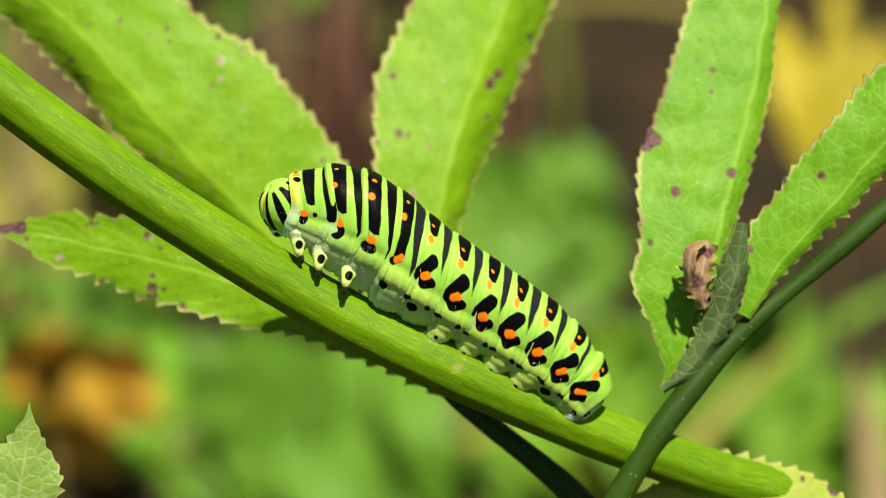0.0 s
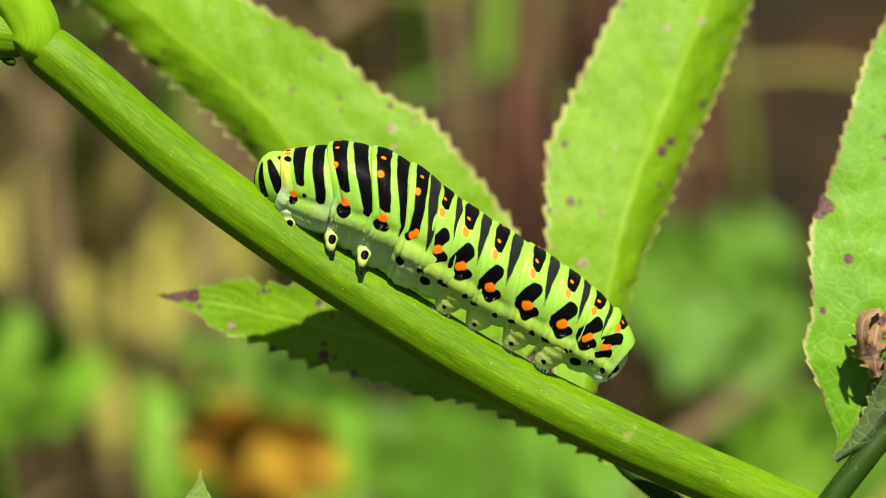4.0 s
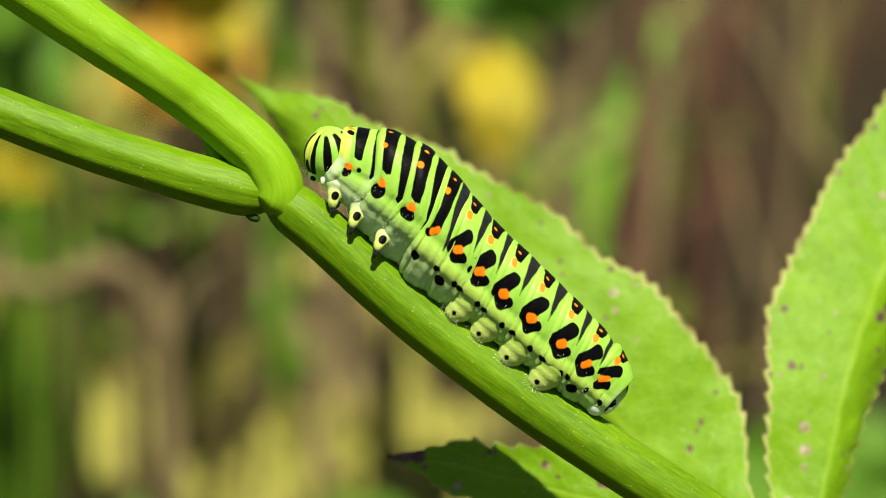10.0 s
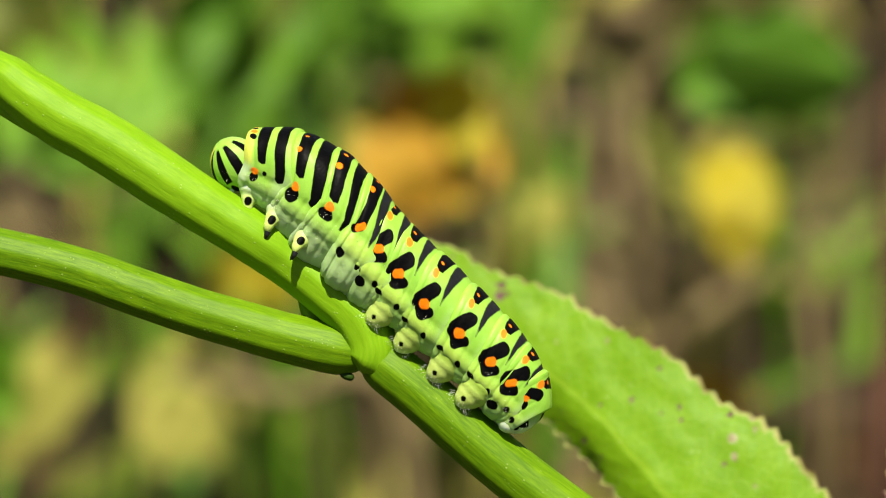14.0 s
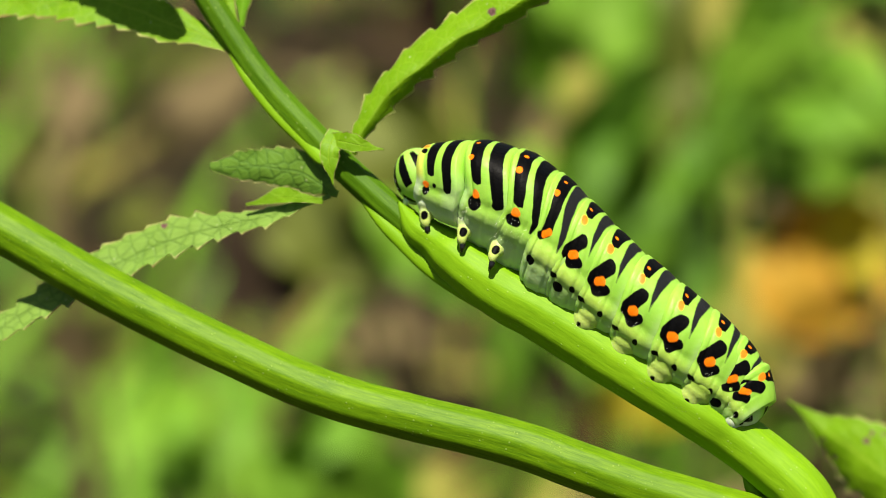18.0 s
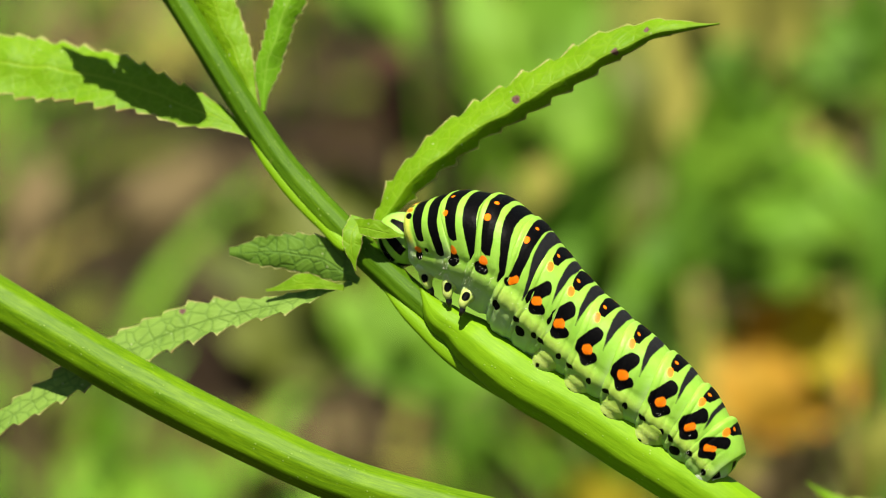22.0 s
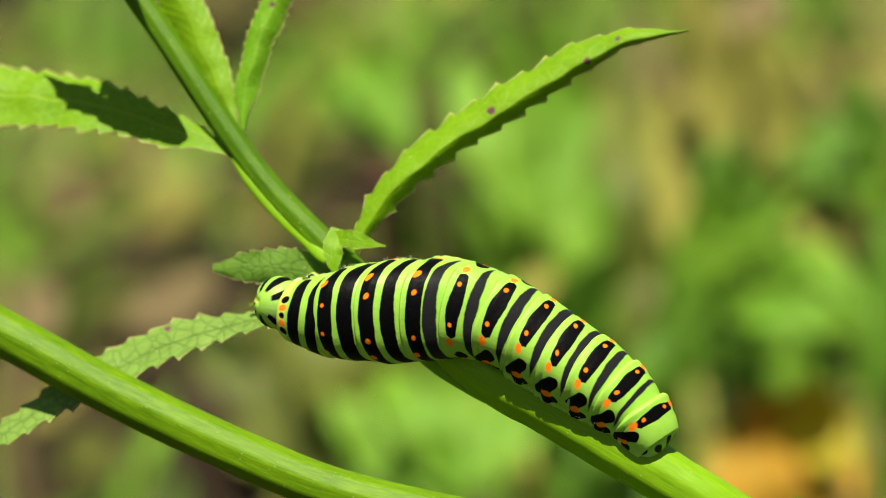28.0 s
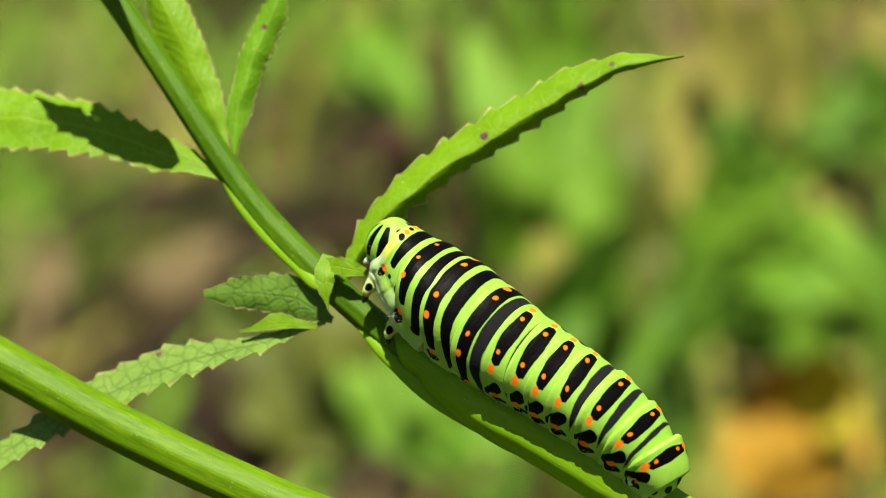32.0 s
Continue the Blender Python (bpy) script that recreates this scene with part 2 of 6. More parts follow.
def tube(name, pts, radii, mat, parent, label="", rings=70, sides=40, flat=1.0, ribs=0.0, seed=0):
    """A stalk along pts with radii in mm; flat squeezes it in depth, ribs raises fine ridges; round ends."""
    line, length = catmull(pts, rings)
    verts, faces, uvs = [], [], []
    rnd = random.Random(seed)
    ph = rnd.random() * 9
    for i, c in enumerate(line):
        t = (line[min(i + 1, rings)] - line[max(i - 1, 0)]).normalized()
        a = t.cross(Vector((0, 1, 0))).normalized()
        b = a.cross(t)
        r = lerp_list(radii, i / rings)
        cap = min(i, rings - i)
        if cap < 4:
            r *= math.sqrt(1 - ((4 - cap) / 4.2) ** 2)
        for k in range(sides + 1):
            an = 2 * math.pi * k / sides
            rr = r * (1 + ribs * math.cos(an * 9 + ph) + 0.015 * noise.noise(Vector((an * 1.3 + seed, i * 0.25, seed))))
            verts.append(c + a * (rr * math.cos(an)) + b * (rr * flat * math.sin(an)))
            uvs.append((k / sides, length * i / rings))
    w = sides + 1
    for i in range(rings):
        for k in range(sides):
            faces.append((i * w + k, i * w + k + 1, (i + 1) * w + k + 1, (i + 1) * w + k))
    for base, flip in ((0, True), (rings * w, False)):
        loop = [base + k for k in range(sides)]
        faces.append(tuple(reversed(loop)) if not flip else tuple(loop))
    return mesh_object(name, verts, faces, mat, parent, label, uvs)


def leaf(name, mid, left, right, mat, parent, label="", lean=(0.0, 0.0), teeth=26, tooth=0.9, spots=(), pale=(), seed=0, along_n=200, half=28, wave=0.35, thick=0.28, flecks=0):
    """A serrate blade along mid (base to tip). left, right: half widths in mm along it, seen from the front; lean: depth of each edge per mm of width.
    spots, pale: (point, radius) of brown and bleached marks."""
    line, length = catmull(mid, along_n)
    rnd = random.Random(seed)
    verts, faces, uvs, marks = [], [], [], []
    phase = (rnd.random(), rnd.random())
    size = {}
    spots, pale = list(spots), list(pale)
    for k in range(flecks):
        i = int(along_n * rnd.uniform(0.08, 0.93))
        t = (line[i + 1] - line[i - 1]).normalized()
        h = rnd.choice((-1, 1)) * rnd.uniform(0.1, 1) ** 0.5
        at = line[i] + Vector((t.z, 0, -t.x)) * (h * lerp_list(right if h > 0 else left, i / along_n))
        (pale if rnd.random() < 0.4 else spots).append((at, rnd.uniform(0.12, 0.42) * (1.3 if abs(h) > 0.9 else 1)))
    for i, c in enumerate(line):
        s = i / along_n
        t = (line[min(i + 1, along_n)] - line[max(i - 1, 0)]).normalized()
        n = Vector((t.z, 0, -t.x)).normalized()
        for k in range(-half, half + 1):
            h = k / half
            r = h > 0
            w = lerp_list(right if r else left, s)
            q = s * teeth + phase[r]
            fr = q - math.floor(q)
            key = (int(q), r)
            if key not in size:
                size[key] = rnd.uniform(0.5, 1.4)
            saw = fr ** 1.3 if fr < 0.85 else (1 - fr) / 0.15
            ends = min(1, 5 * (1 - s), 8 * s)
            w *= 1 + 0.05 * noise.noise(Vector((s * 9, seed, 3.0 * r)))
            g = abs(h) * w + tooth * (saw - 0.45) * size[key] * ends * abs(h) ** 7 * min(1, w / 2)
            p = c + n * math.copysign(g, h) + Vector((0, 1, 0)) * (lean[r] * g * (0.35 + 0.65 * abs(h)))
            p.y += wave * math.sin(s * 19 + seed + 2 * r) * h * h * min(1, w / 4)
            p.y += 0.02 * math.sin((s * 17 - abs(h) * 2.6) * 2 * math.pi) * min(1, abs(h) * 3) * min(1, w / 3)
            p += Vector((noise.noise(p * 0.3 + Vector((seed, 0, 0))), noise.noise(p * 0.3 + Vector((0, seed, 0))), noise.noise(p * 0.3))) * 0.3
            verts.append(p)
            uvs.append((h, s))
            two = []
            for group in (spots, pale):
                d = max([-9.0] + [z[1] - math.hypot(p.x - z[0][0], p.z - z[0][2]) for z in group])
                two.append(min(1.0, max(0.0, 0.5 + d * 0.6)))
            marks.append((abs(h) ** 3, two[0], two[1], 1))
    w = 2 * half + 1
    nv = len(verts)
    for i in range(along_n):
        for k in range(w - 1):
            faces.append((i * w + k, i * w + k + 1, (i + 1) * w + k + 1, (i + 1) * w + k))
    # the back of the blade and its rim
    verts += [v + Vector((0, thick, 0)) for v in verts]
    uvs, marks = uvs * 2, marks * 2
    faces += [tuple(nv + q for q in reversed(f)) for f in faces]
    for i in range(along_n):
        for a, b in ((i * w, (i + 1) * w), ((i + 1) * w + w - 1, i * w + w - 1)):
            faces.append((b, a, a + nv, b + nv))
    ob = mesh_object(name, verts, faces, mat, parent, label, uvs)
    ca = ob.data.color_attributes.new("marks", "FLOAT_COLOR", "POINT")
    ca.data.foreach_set("color", np.array(marks, dtype=np.float32).ravel())
    return ob


# ---- ground ----
def shaded_ground_material():
    m, nt, b = material("litter", 0.9, 0.2)
    tc = nt.nodes.new("ShaderNodeTexCoord").outputs["Object"]
    a, c, d = noise_tex(nt, tc, 9, 4), noise_tex(nt, tc, 28, 4), noise_tex(nt, tc, 120, 3)
    # soil and litter tones, lowered so that the undergrowth's shade is in the colour
    col = mix(nt, step_node(nt, a, 0.38, 0.62), (0.008, 0.0045, 0.002), (0.016, 0.012, 0.003))
    col = mix(nt, step_node(nt, c, 0.45, 0.7), col, (0.032, 0.017, 0.007))
    col = mix(nt, step_node(nt, c, 0.42, 0.3), col, (0.006, 0.005, 0.003))
    col = mix(nt, math_node(nt, "MULTIPLY", d, 0.25), col, (0.04, 0.04, 0.012))
    rust = noise_tex(nt, tc, 16, 5, 0.65)
    col = mix(nt, step_node(nt, rust, 0.52, 0.66), col, (0.060, 0.028, 0.010))
    colour(nt, b, col)
    bump(nt, b, d, 0.6, 0.01)
    return m


def build_ground():
    v, f = [], []
    xs = [-200, -60, -20, -6] + [-2 + 0.1 * i for i in range(41)] + [6, 20, 60, 200]
    ys = [-200, -60, -20, -6] + [-1.2 + 0.1 * i for i in range(61)] + [8, 20, 60, 200]
    for y in ys:
        for x in xs:
            near = abs(x) < 3 and -2 < y < 6
            v.append((x / MM, y / MM, (25 * noise.noise(Vector((x * 2.5, y * 2.5, 1))) if near else 0) - 10))
    w = len(xs)
    for j in range(len(ys) - 1):
        for i in range(w - 1):
            f.append((j * w + i, j * w + i + 1, (j + 1) * w + i + 1, (j + 1) * w + i))
    ob = mesh_object("ground", v, f, shaded_ground_material())
    return tagged(ob, "brown and olive ground covered in leaf litter, darkened in colour for shade", "ground", kind="structure")


build_ground()

TO_PLAN = PLAN.inverted()


def ground_under(p):
    """Where a plumb line from the plan point p meets the ground, in the plan."""
    w = plan(p)
    return TO_PLAN @ Vector((w.x, w.y, -0.012)) / MM


# ---- the plant ----
plant = thing("umbel_plant", "green ribbed plant stalk with serrated leaflets and brown spots", "plant")
tube("main_stalk", [(82.8, 6.0, -49.8), (72.7, 4.0, -47.1), (62.2, 2.0, -43.3), (53.3, 1.0, -39.7), (39.8, -0.7, -33.7), (26.3, -1.1, -26.9), (14.0, -1.8, -19.5), (1.0, -2.1, -11.0), (-11.9, -2.4, -1.4), (-21.5, -2.8, 7.0), (-25.2, -2.8, 10.0), (-28.6, -2.8, 12.4)],
     [2.8, 2.9, 3.1, 3.15, 3.15, 3.2, 3.2, 3.15, 3.0], STEM, plant, "thick mid-green ribbed stalk", ribs=0.022, seed=1, rings=120)
tube("stalk_base", [ground_under((95, 10, -60)), (92, 12, -160), (85, 10, -75), (81.2, 5.0, -51.4), (74.1, 4.0, -48.1)], [4.2, 4.0, 3.6, 3.2, 2.6], STEM, plant, "stout ribbed foot of the stalk", ribs=0.012, seed=14, rings=60)
tube("upper_branch", [(-28.7, -2.9, 9.9), (-27.8, -3.05, 11.4), (-27.9, -3.2, 13.5), (-29.7, -3.4, 16.6), (-33.5, -3.4, 20.0), (-37.2, -3.7, 22.8), (-41.1, -5.0, 25.4), (-45.8, -5.4, 28.4), (-50.4, -5.8, 31.4), (-54.9, -6.0, 34.4), (-59.1, -6.2, 37.0), (-62.8, -6.4, 39.0), (-66.8, -6.5, 41.8), (-70.6, -5.9, 44.8), (-73.6, -6.0, 47.0), (-75.6, -6.0, 49.9)],
     [3.0, 3.1, 3.1, 3.05, 3.05, 3.05, 3.2, 3.35, 3.4, 3.35, 3.25, 2.9, 2.0, 0.4], STEM_LIME, plant, "bright lime-green sheathed branch", ribs=0.024, seed=2, rings=150)
tube("lower_branch", [(-27.8, -2.8, 11.6), (-31.9, -3.1, 12.5), (-37.6, -3.5, 13.9), (-43.1, -4.1, 15.5), (-48.4, -4.6, 17.1), (-54.9, -5.2, 19.4), (-63.1, -5.6, 22.2), (-82.4, -6.3, 27.1), (-95.8, -7.0, 32.7), (-109.3, -7.7, 39.4), (-123.1, -8.4, 47.2), (-144.3, -9.1, 59.2), (-173.2, -9.8, 71.5)],
     [2.9, 2.75, 2.65, 2.65, 2.7, 2.8, 2.9, 2.9], STEM, plant, "green ribbed lower branch", ribs=0.03, seed=3, rings=130)
tube("bud_scale", [(-29.6, -3.4, 9.2), (-30.7, -3.6, 9.5), (-31.4, -3.6, 9.8)], [0.5, 0.45, 0.15], STEM_DARK, plant, "brown scale below the fork", seed=9, rings=12, sides=10)
tube("axil_shoot", [(-33.4, -2.8, 14.8), (-34.6, -2.8, 16.2), (-36.2, -2.8, 18.6)], [0.9, 0.8, 0.25], STEM, plant, "small green axil shoot", seed=10, rings=14, sides=12)
tube("top_stalk", [(-65.8, -3.9, 40.4), (-75.0, -4.6, 47.6), (-81.6, -4.9, 53.5), (-85.5, -4.9, 57.3), (-92.0, -4.9, 64.4), (-97.9, -4.9, 72.9), (-104.5, -4.9, 83.2), (-111.7, -4.9, 93.9)],
     [1.8, 1.75, 1.7, 1.65, 1.55, 1.5, 1.5, 1.5], STEM_TOP, plant, "dark green upper stalk", ribs=0.035, seed=4, rings=90)
tube("sheath_edge", [(-60.6, -5.2, 35.6), (-66.4, -5.8, 38.4), (-72.3, -5.9, 42.6), (-76.8, -5.8, 46.7), (-80.3, -5.4, 50.4)], [0.25, 0.9, 1.1, 0.8, 0.3], STEM_LIME, plant, "thin lime edge of the leaf sheath", seed=7, rings=40, sides=14, flat=0.5)
tube("sheath_edge", [(-84.2, -6.6, 54.4), (-86.9, -5.9, 57.1), (-90.4, -5.9, 60.5), (-93.4, -5.9, 64.1), (-96.1, -5.6, 68.0)], [0.8, 0.7, 0.65, 0.6, 0.35], STEM_LIME, plant, "thin lime edge of the leaf sheath", seed=12, rings=40, sides=14, flat=0.5)

# leaves behind the animal
swaying_leaf = leaf("broad_leaf", [(27.8, 20.0, -28.0), (22.6, 24.0, -22.8), (17.6, 26.0, -17.6), (6.4, 28.0, -6.1), (-4.2, 32.0, 5.9), (-20.3, 37.0, 19.3), (-33.8, 42.0, 29.7)], [1.5, 3.0, 4.4, 5.0, 5.0, 4.2, 0.2], [5, 14, 15.6, 12.3, 9.1, 5.4, 0.1], LEAF, plant,
     "large serrated green leaflet with brown flecks", lean=(0.6, 0.12), teeth=36, tooth=1.1, seed=11, flecks=60,
     spots=[((1.4, 30.0, 6.8), 0.35), ((-2.4, 30.0, 6.1), 0.3), ((7.6, 30.0, 4.2), 0.35), ((13.6, 30.0, 4.9), 0.5), ((24.7, 28.0, -2.5), 0.5), ((26.5, 28.0, -10.3), 0.4), ((16.2, 28.0, -9.7), 0.3), ((-15.1, 36.0, 21.5), 0.6), ((-15.3, 36.0, 20.1), 0.7), ((-23.5, 36.0, 24.4), 0.5), ((24.5, 26.0, -14.1), 0.5), ((23.1, 26.0, -17.3), 0.5), ((26.4, 26.0, -10.5), 0.4), ((25.2, 26.0, -3.1), 0.6)],
     pale=[((13.9, 28.0, 1.9), 0.7), ((14.0, 28.0, -0.3), 0.6), ((16.7, 28.0, 3.0), 0.4), ((16.5, 28.0, -4.1), 0.4)])
leaf("broad_leaf", [(35.9, 18.0, -31.3), (38.7, 22.0, -24.1), (41.8, 25.0, -11.7), (45.5, 29.0, -1.3), (54.7, 38.0, 19.5), (62.7, 46.0, 36.7)], [3.3, 8.3, 12, 11.0, 8.2, 0.1], [2.0, 3.6, 5.4, 6.2, 6, 0.1], LEAF, plant,
     "upright serrated green leaflet with a brown hole", lean=(0.1, 0.9), teeth=32, tooth=1.0, seed=12, flecks=45,
     spots=[((47.6, 26.0, -0.8), 0.75), ((48.8, 26.0, 0.4), 0.7), ((35.2, 26.0, 0.1), 0.5), ((35.8, 26.0, -7.0), 0.6), ((37.0, 26.0, -7.0), 0.4), ((32.1, 26.0, -5.3), 0.7), ((32.2, 26.0, -6.8), 0.7), ((50.3, 26.0, -2.8), 0.4), ((53.3, 26.0, 5.1), 0.5)],
     pale=[((37.2, 25.0, -14.5), 0.8), ((37.1, 25.0, -17.3), 0.8), ((36.9, 25.0, -19.4), 0.5), ((34.9, 22.0, -23.7), 0.8), ((36.3, 22.0, -25.4), 0.7), ((53.3, 28.0, 15.8), 0.7), ((48.7, 28.0, 14.8), 0.6), ((39.7, 25.0, -8.3), 0.4)])
leaf("broad_leaf", [(44.9, 11.4, -40.1), (34.3, 15.1, -33.2), (24.9, 16.3, -28.5), (14.1, 17.5, -24.5), (4.7, 18.7, -21.9), (-4.6, 20.0, -19.8), (-14.8, 21.2, -18.2)], [0.8, 2.2, 3.4, 4.9, 5.0, 3.7, 0.2], [0.8, 2.5, 5.0, 5.6, 5.2, 3.6, 0.2], LEAF, plant,
     "serrated green leaflet partly in shade", lean=(0.05, 0.0), teeth=24, tooth=1.3, seed=13, flecks=25,
     spots=[((-12.3, 15.0, -17.9), 1.3), ((-10.6, 15.0, -18.3), 1.0), ((-13.8, 15.0, -18.6), 0.8), ((11.7, 11.0, -21.1), 0.9), ((12.8, 11.0, -21.5), 0.7), ((4.7, 12.0, -19.2), 0.5), ((5.3, 12.0, -25.5), 0.7), ((6.7, 12.0, -25.7), 0.4), ((5.0, 12.0, -26.7), 0.5), ((9.0, 12.0, -27.6), 0.5), ((-2.0, 13.0, -17.7), 0.4), ((-1.2, 13.0, -17.8), 0.3), ((6.3, 12.0, -20.7), 0.35), ((15.3, 11.0, -24.0), 0.3), ((8.4, 12.0, -26.4), 0.3)], pale=[((-5.8, 14.0, -22.0), 0.6)])
leaf("broad_leaf", [(65.7, 3.0, -36.4), (68.0, 3.0, -30.5), (71.6, 5.0, -20.0), (75.3, 9.0, -8.0), (78.4, 13.0, 2.8), (81.4, 18.0, 18.0), (82.4, 22.0, 30.6)], [0.8, 8.6, 11.2, 10.7, 9.5, 6.5, 0.1], [0.5, 1.6, 2.0, 2.4, 1.6, 1.2, 0.1], LEAF_DEEP, plant,
     "upright green leaflet with purple-brown patches", lean=(0.1, 0.5), teeth=36, tooth=0.6, seed=14, flecks=30,
     spots=[((63.8, 2.0, -6.5), 1.3), ((64.8, 2.0, -7.2), 1.0), ((63.9, 2.0, -8.0), 0.8), ((67.1, 2.0, -13.3), 0.7), ((63.8, 2.0, -19.3), 0.5), ((72.5, 2.0, 1.1), 0.4), ((72.2, 2.0, -1.5), 0.3), ((74.0, 2.0, -11.1), 0.7), ((69.4, 2.0, -20.8), 0.9)])
leaf("broad_leaf", [(74.3, 0.0, -27.9), (79.1, 0.0, -20.7), (84.4, 0.0, -14.7), (90.9, 0.0, -7.1), (99.7, 0.0, 2.9), (106.3, 0.0, 11.6)], [1, 5.5, 6.2, 6.5, 5, 0.1], [0.5, 1.5, 2.5, 3.5, 3, 0.1], LEAF_DEEP, plant,
     "deep green leaflet with brown specks", lean=(0.3, 0.5), teeth=26, seed=15, spots=[((83.3, 0.0, -11.2), 0.5), ((74.8, 0.0, -19.9), 0.5), ((78.9, 0.0, -11.7), 0.6)])
leaf("curled_leaf", [(64.5, -0.4, -36.3), (68.9, -1.1, -32.1), (72.0, -1.4, -25.5), (73.9, -1.4, -16.6)], [0.5, 1.9, 2.0, 0.9], [0.5, 1.9, 2.0, 0.6], LEAF_CURLED, plant, "withered grey-green curled leaflet", lean=(0.8, 0.9), teeth=14, seed=25, along_n=80, wave=0.8)
leaf("dry_scrap", [(69.4, -1.1, -26.5), (68.7, -1.8, -22.8), (69.8, -1.1, -19.1)], [0.8, 2.2, 1.3], [0.6, 1.5, 1.2], DRY, plant, "crumpled dry brown leaf scrap", lean=(0.9, 0.8), teeth=9, seed=26, along_n=60, wave=2.2, tooth=1.6,
     spots=[((68.2, -1.8, -23.5), 0.8), ((69.6, -1.1, -20.2), 0.7), ((69.4, -1.1, -25.6), 0.5)], pale=[((67.6, -1.8, -21.8), 0.5), ((69.2, -1.8, -24.2), 0.4)])
leaf("dry_scrap", [(67.3, -2.6, -24.0), (66.9, -3.0, -21.8), (67.6, -2.6, -19.6), (69.4, -2.0, -18.8)], [0.3, 0.5, 0.6, 0.2], [0.3, 0.6, 0.5, 0.2], DRY, plant, "curled dry rim of the brown scrap", lean=(1.5, -1.2), teeth=6, seed=35, along_n=40, wave=0.8, tooth=0.6)
leaf("yellowing_leaf", [(61.9, 4.0, -49.7), (70.5, 3.0, -48.3), (80.5, 2.0, -50.6), (92.6, 1.0, -54.6)], [0.6, 4.6, 4.3, 0.2], [0.5, 2.5, 3, 0.2], LEAF_YELLOW, plant, "yellowing leaflet with brown blotches", lean=(0.5, -0.3), teeth=16, seed=16,
     spots=[((76.6, 2.0, -46.5), 1.2), ((75.2, 2.0, -46.0), 0.8), ((69.8, 3.0, -44.3), 0.8), ((69.5, 3.0, -45.3), 0.6), ((85.9, 2.0, -48.5), 0.9), ((82.2, 2.0, -47.3), 0.4)])
# both petioles carry their shade in the stalk colour
tube("petiole", [(57.1, -0.7, -52.7), (59.8, -0.7, -48.0), (63.8, -0.4, -41.5), (70.0, 1.0, -34.0), (75.5, 2.0, -28.5), (83.8, 3.0, -21.9), (95.5, 4.0, -12.2)], [1.6, 1.5, 1.5, 1.25, 1.0, 1.25, 1.0], STEM_DARK, plant, "green petiole with shade put into its colour", seed=5, rings=60)
tube("petiole", [(39.5, 9.0, -37.0), (47.5, 8.0, -43.0), (54.2, 7.0, -48.5), (60.9, 6.0, -55.1)], [0.9, 1.3, 1.5, 1.6], STEM_DARK, plant, "petiole behind the stalk, darkened in colour for shade", seed=6, rings=40)

# upper leaves
leaf("narrow_leaf", [(-95.8, -4.9, 68.4), (-103.2, -4.6, 71.6), (-111.7, -3.9, 74.8), (-120.9, -3.1, 76.9), (-130.2, -2.4, 78.2), (-138.9, -1.8, 78.9), (-153.3, -1.1, 78.0)], [0.6, 2.4, 3.6, 4.0, 3.6, 2.6, 0.1], [0.6, 2.2, 3.6, 3.8, 3.3, 2.8, 0.1], LEAF, plant,
     "narrow serrated leaflet crossed by a shadow", lean=(-0.3, 0.5), teeth=22, tooth=0.75, seed=17, spots=[((-134.2, -4.9, 76.8), 0.3)])
leaf("narrow_leaf", [(-95.7, -4.2, 71.6), (-99.2, -3.9, 79.9), (-102.8, -3.5, 87.9), (-106.4, -3.5, 96.6)], [0.4, 2.0, 3.0, 0.1], [0.4, 2.2, 2.6, 0.1], LEAF, plant, "light green leaflet behind the stalk", teeth=16, tooth=0.3, seed=18, lean=(0.5, 0.3))
leaf("narrow_leaf", [(-95.0, -4.6, 71.3), (-94.4, -4.6, 76.7), (-92.6, -4.6, 82.8), (-90.8, -4.6, 86.9), (-87.9, -4.6, 93.0)], [0.3, 1.6, 1.9, 1.8, 0.1], [0.3, 1.4, 1.7, 1.5, 0.1], LEAF_DEEP, plant, "narrow serrated leaflet with a brown speck", teeth=18, tooth=0.5, seed=19, lean=(0.3, 0.8), spots=[((-91.2, -4.6, 86.4), 0.4)])
leaf("narrow_leaf", [(-81.6, -4.9, 55.8), (-78.3, -4.9, 61.2), (-72.9, -4.6, 66.3), (-65.6, -4.2, 70.9), (-59.7, -4.2, 74.3), (-50.4, -3.9, 79.1), (-41.4, -3.5, 80.9)], [0.8, 2.4, 3.5, 3.6, 3.3, 2.2, 0.1], [0.5, 1.2, 1.3, 1.3, 1.1, 0.6, 0.1], LEAF, plant,
     "folded serrated green leaflet with two dark spots", lean=(0.75, 1.4), teeth=15, tooth=0.95, seed=20, spots=[((-65.0, -4.2, 72.1), 0.55), ((-53.4, -3.9, 77.5), 0.45), ((-49.8, -3.9, 80.1), 0.35)])
leaf("narrow_leaf", [(-83.0, -4.9, 51.0), (-88.2, -4.9, 53.8), (-93.0, -4.9, 54.4), (-98.5, -4.9, 54.5)], [0.5, 1.9, 2.2, 1.7, 0.5], [0.4, 2.7, 2.6, 2.0, 0.6], LEAF_SHADY, plant, "curled dark green leaflet with a netted underside", lean=(0.35, -0.05), teeth=10, tooth=0.5, seed=21, along_n=90)
leaf("narrow_leaf", [(-83.8, -4.9, 50.8), (-92.8, -4.9, 48.2), (-100.9, -4.9, 46.5), (-109.5, -5.2, 43.2), (-118.1, -5.9, 39.0), (-127.3, -6.6, 33.0), (-135.6, -7.0, 26.5)], [0.3, 1.2, 1.9, 2.1, 1.8, 1.1, 0.1], [0.3, 1.2, 2.8, 3.0, 1.7, 1.3, 0.1], LEAF_UNDER, plant, "long grey-green veined leaflet", lean=(-0.35, 0.45), teeth=20, tooth=0.9, seed=22, spots=[((-104.2, -3.5, 47.6), 0.4)])
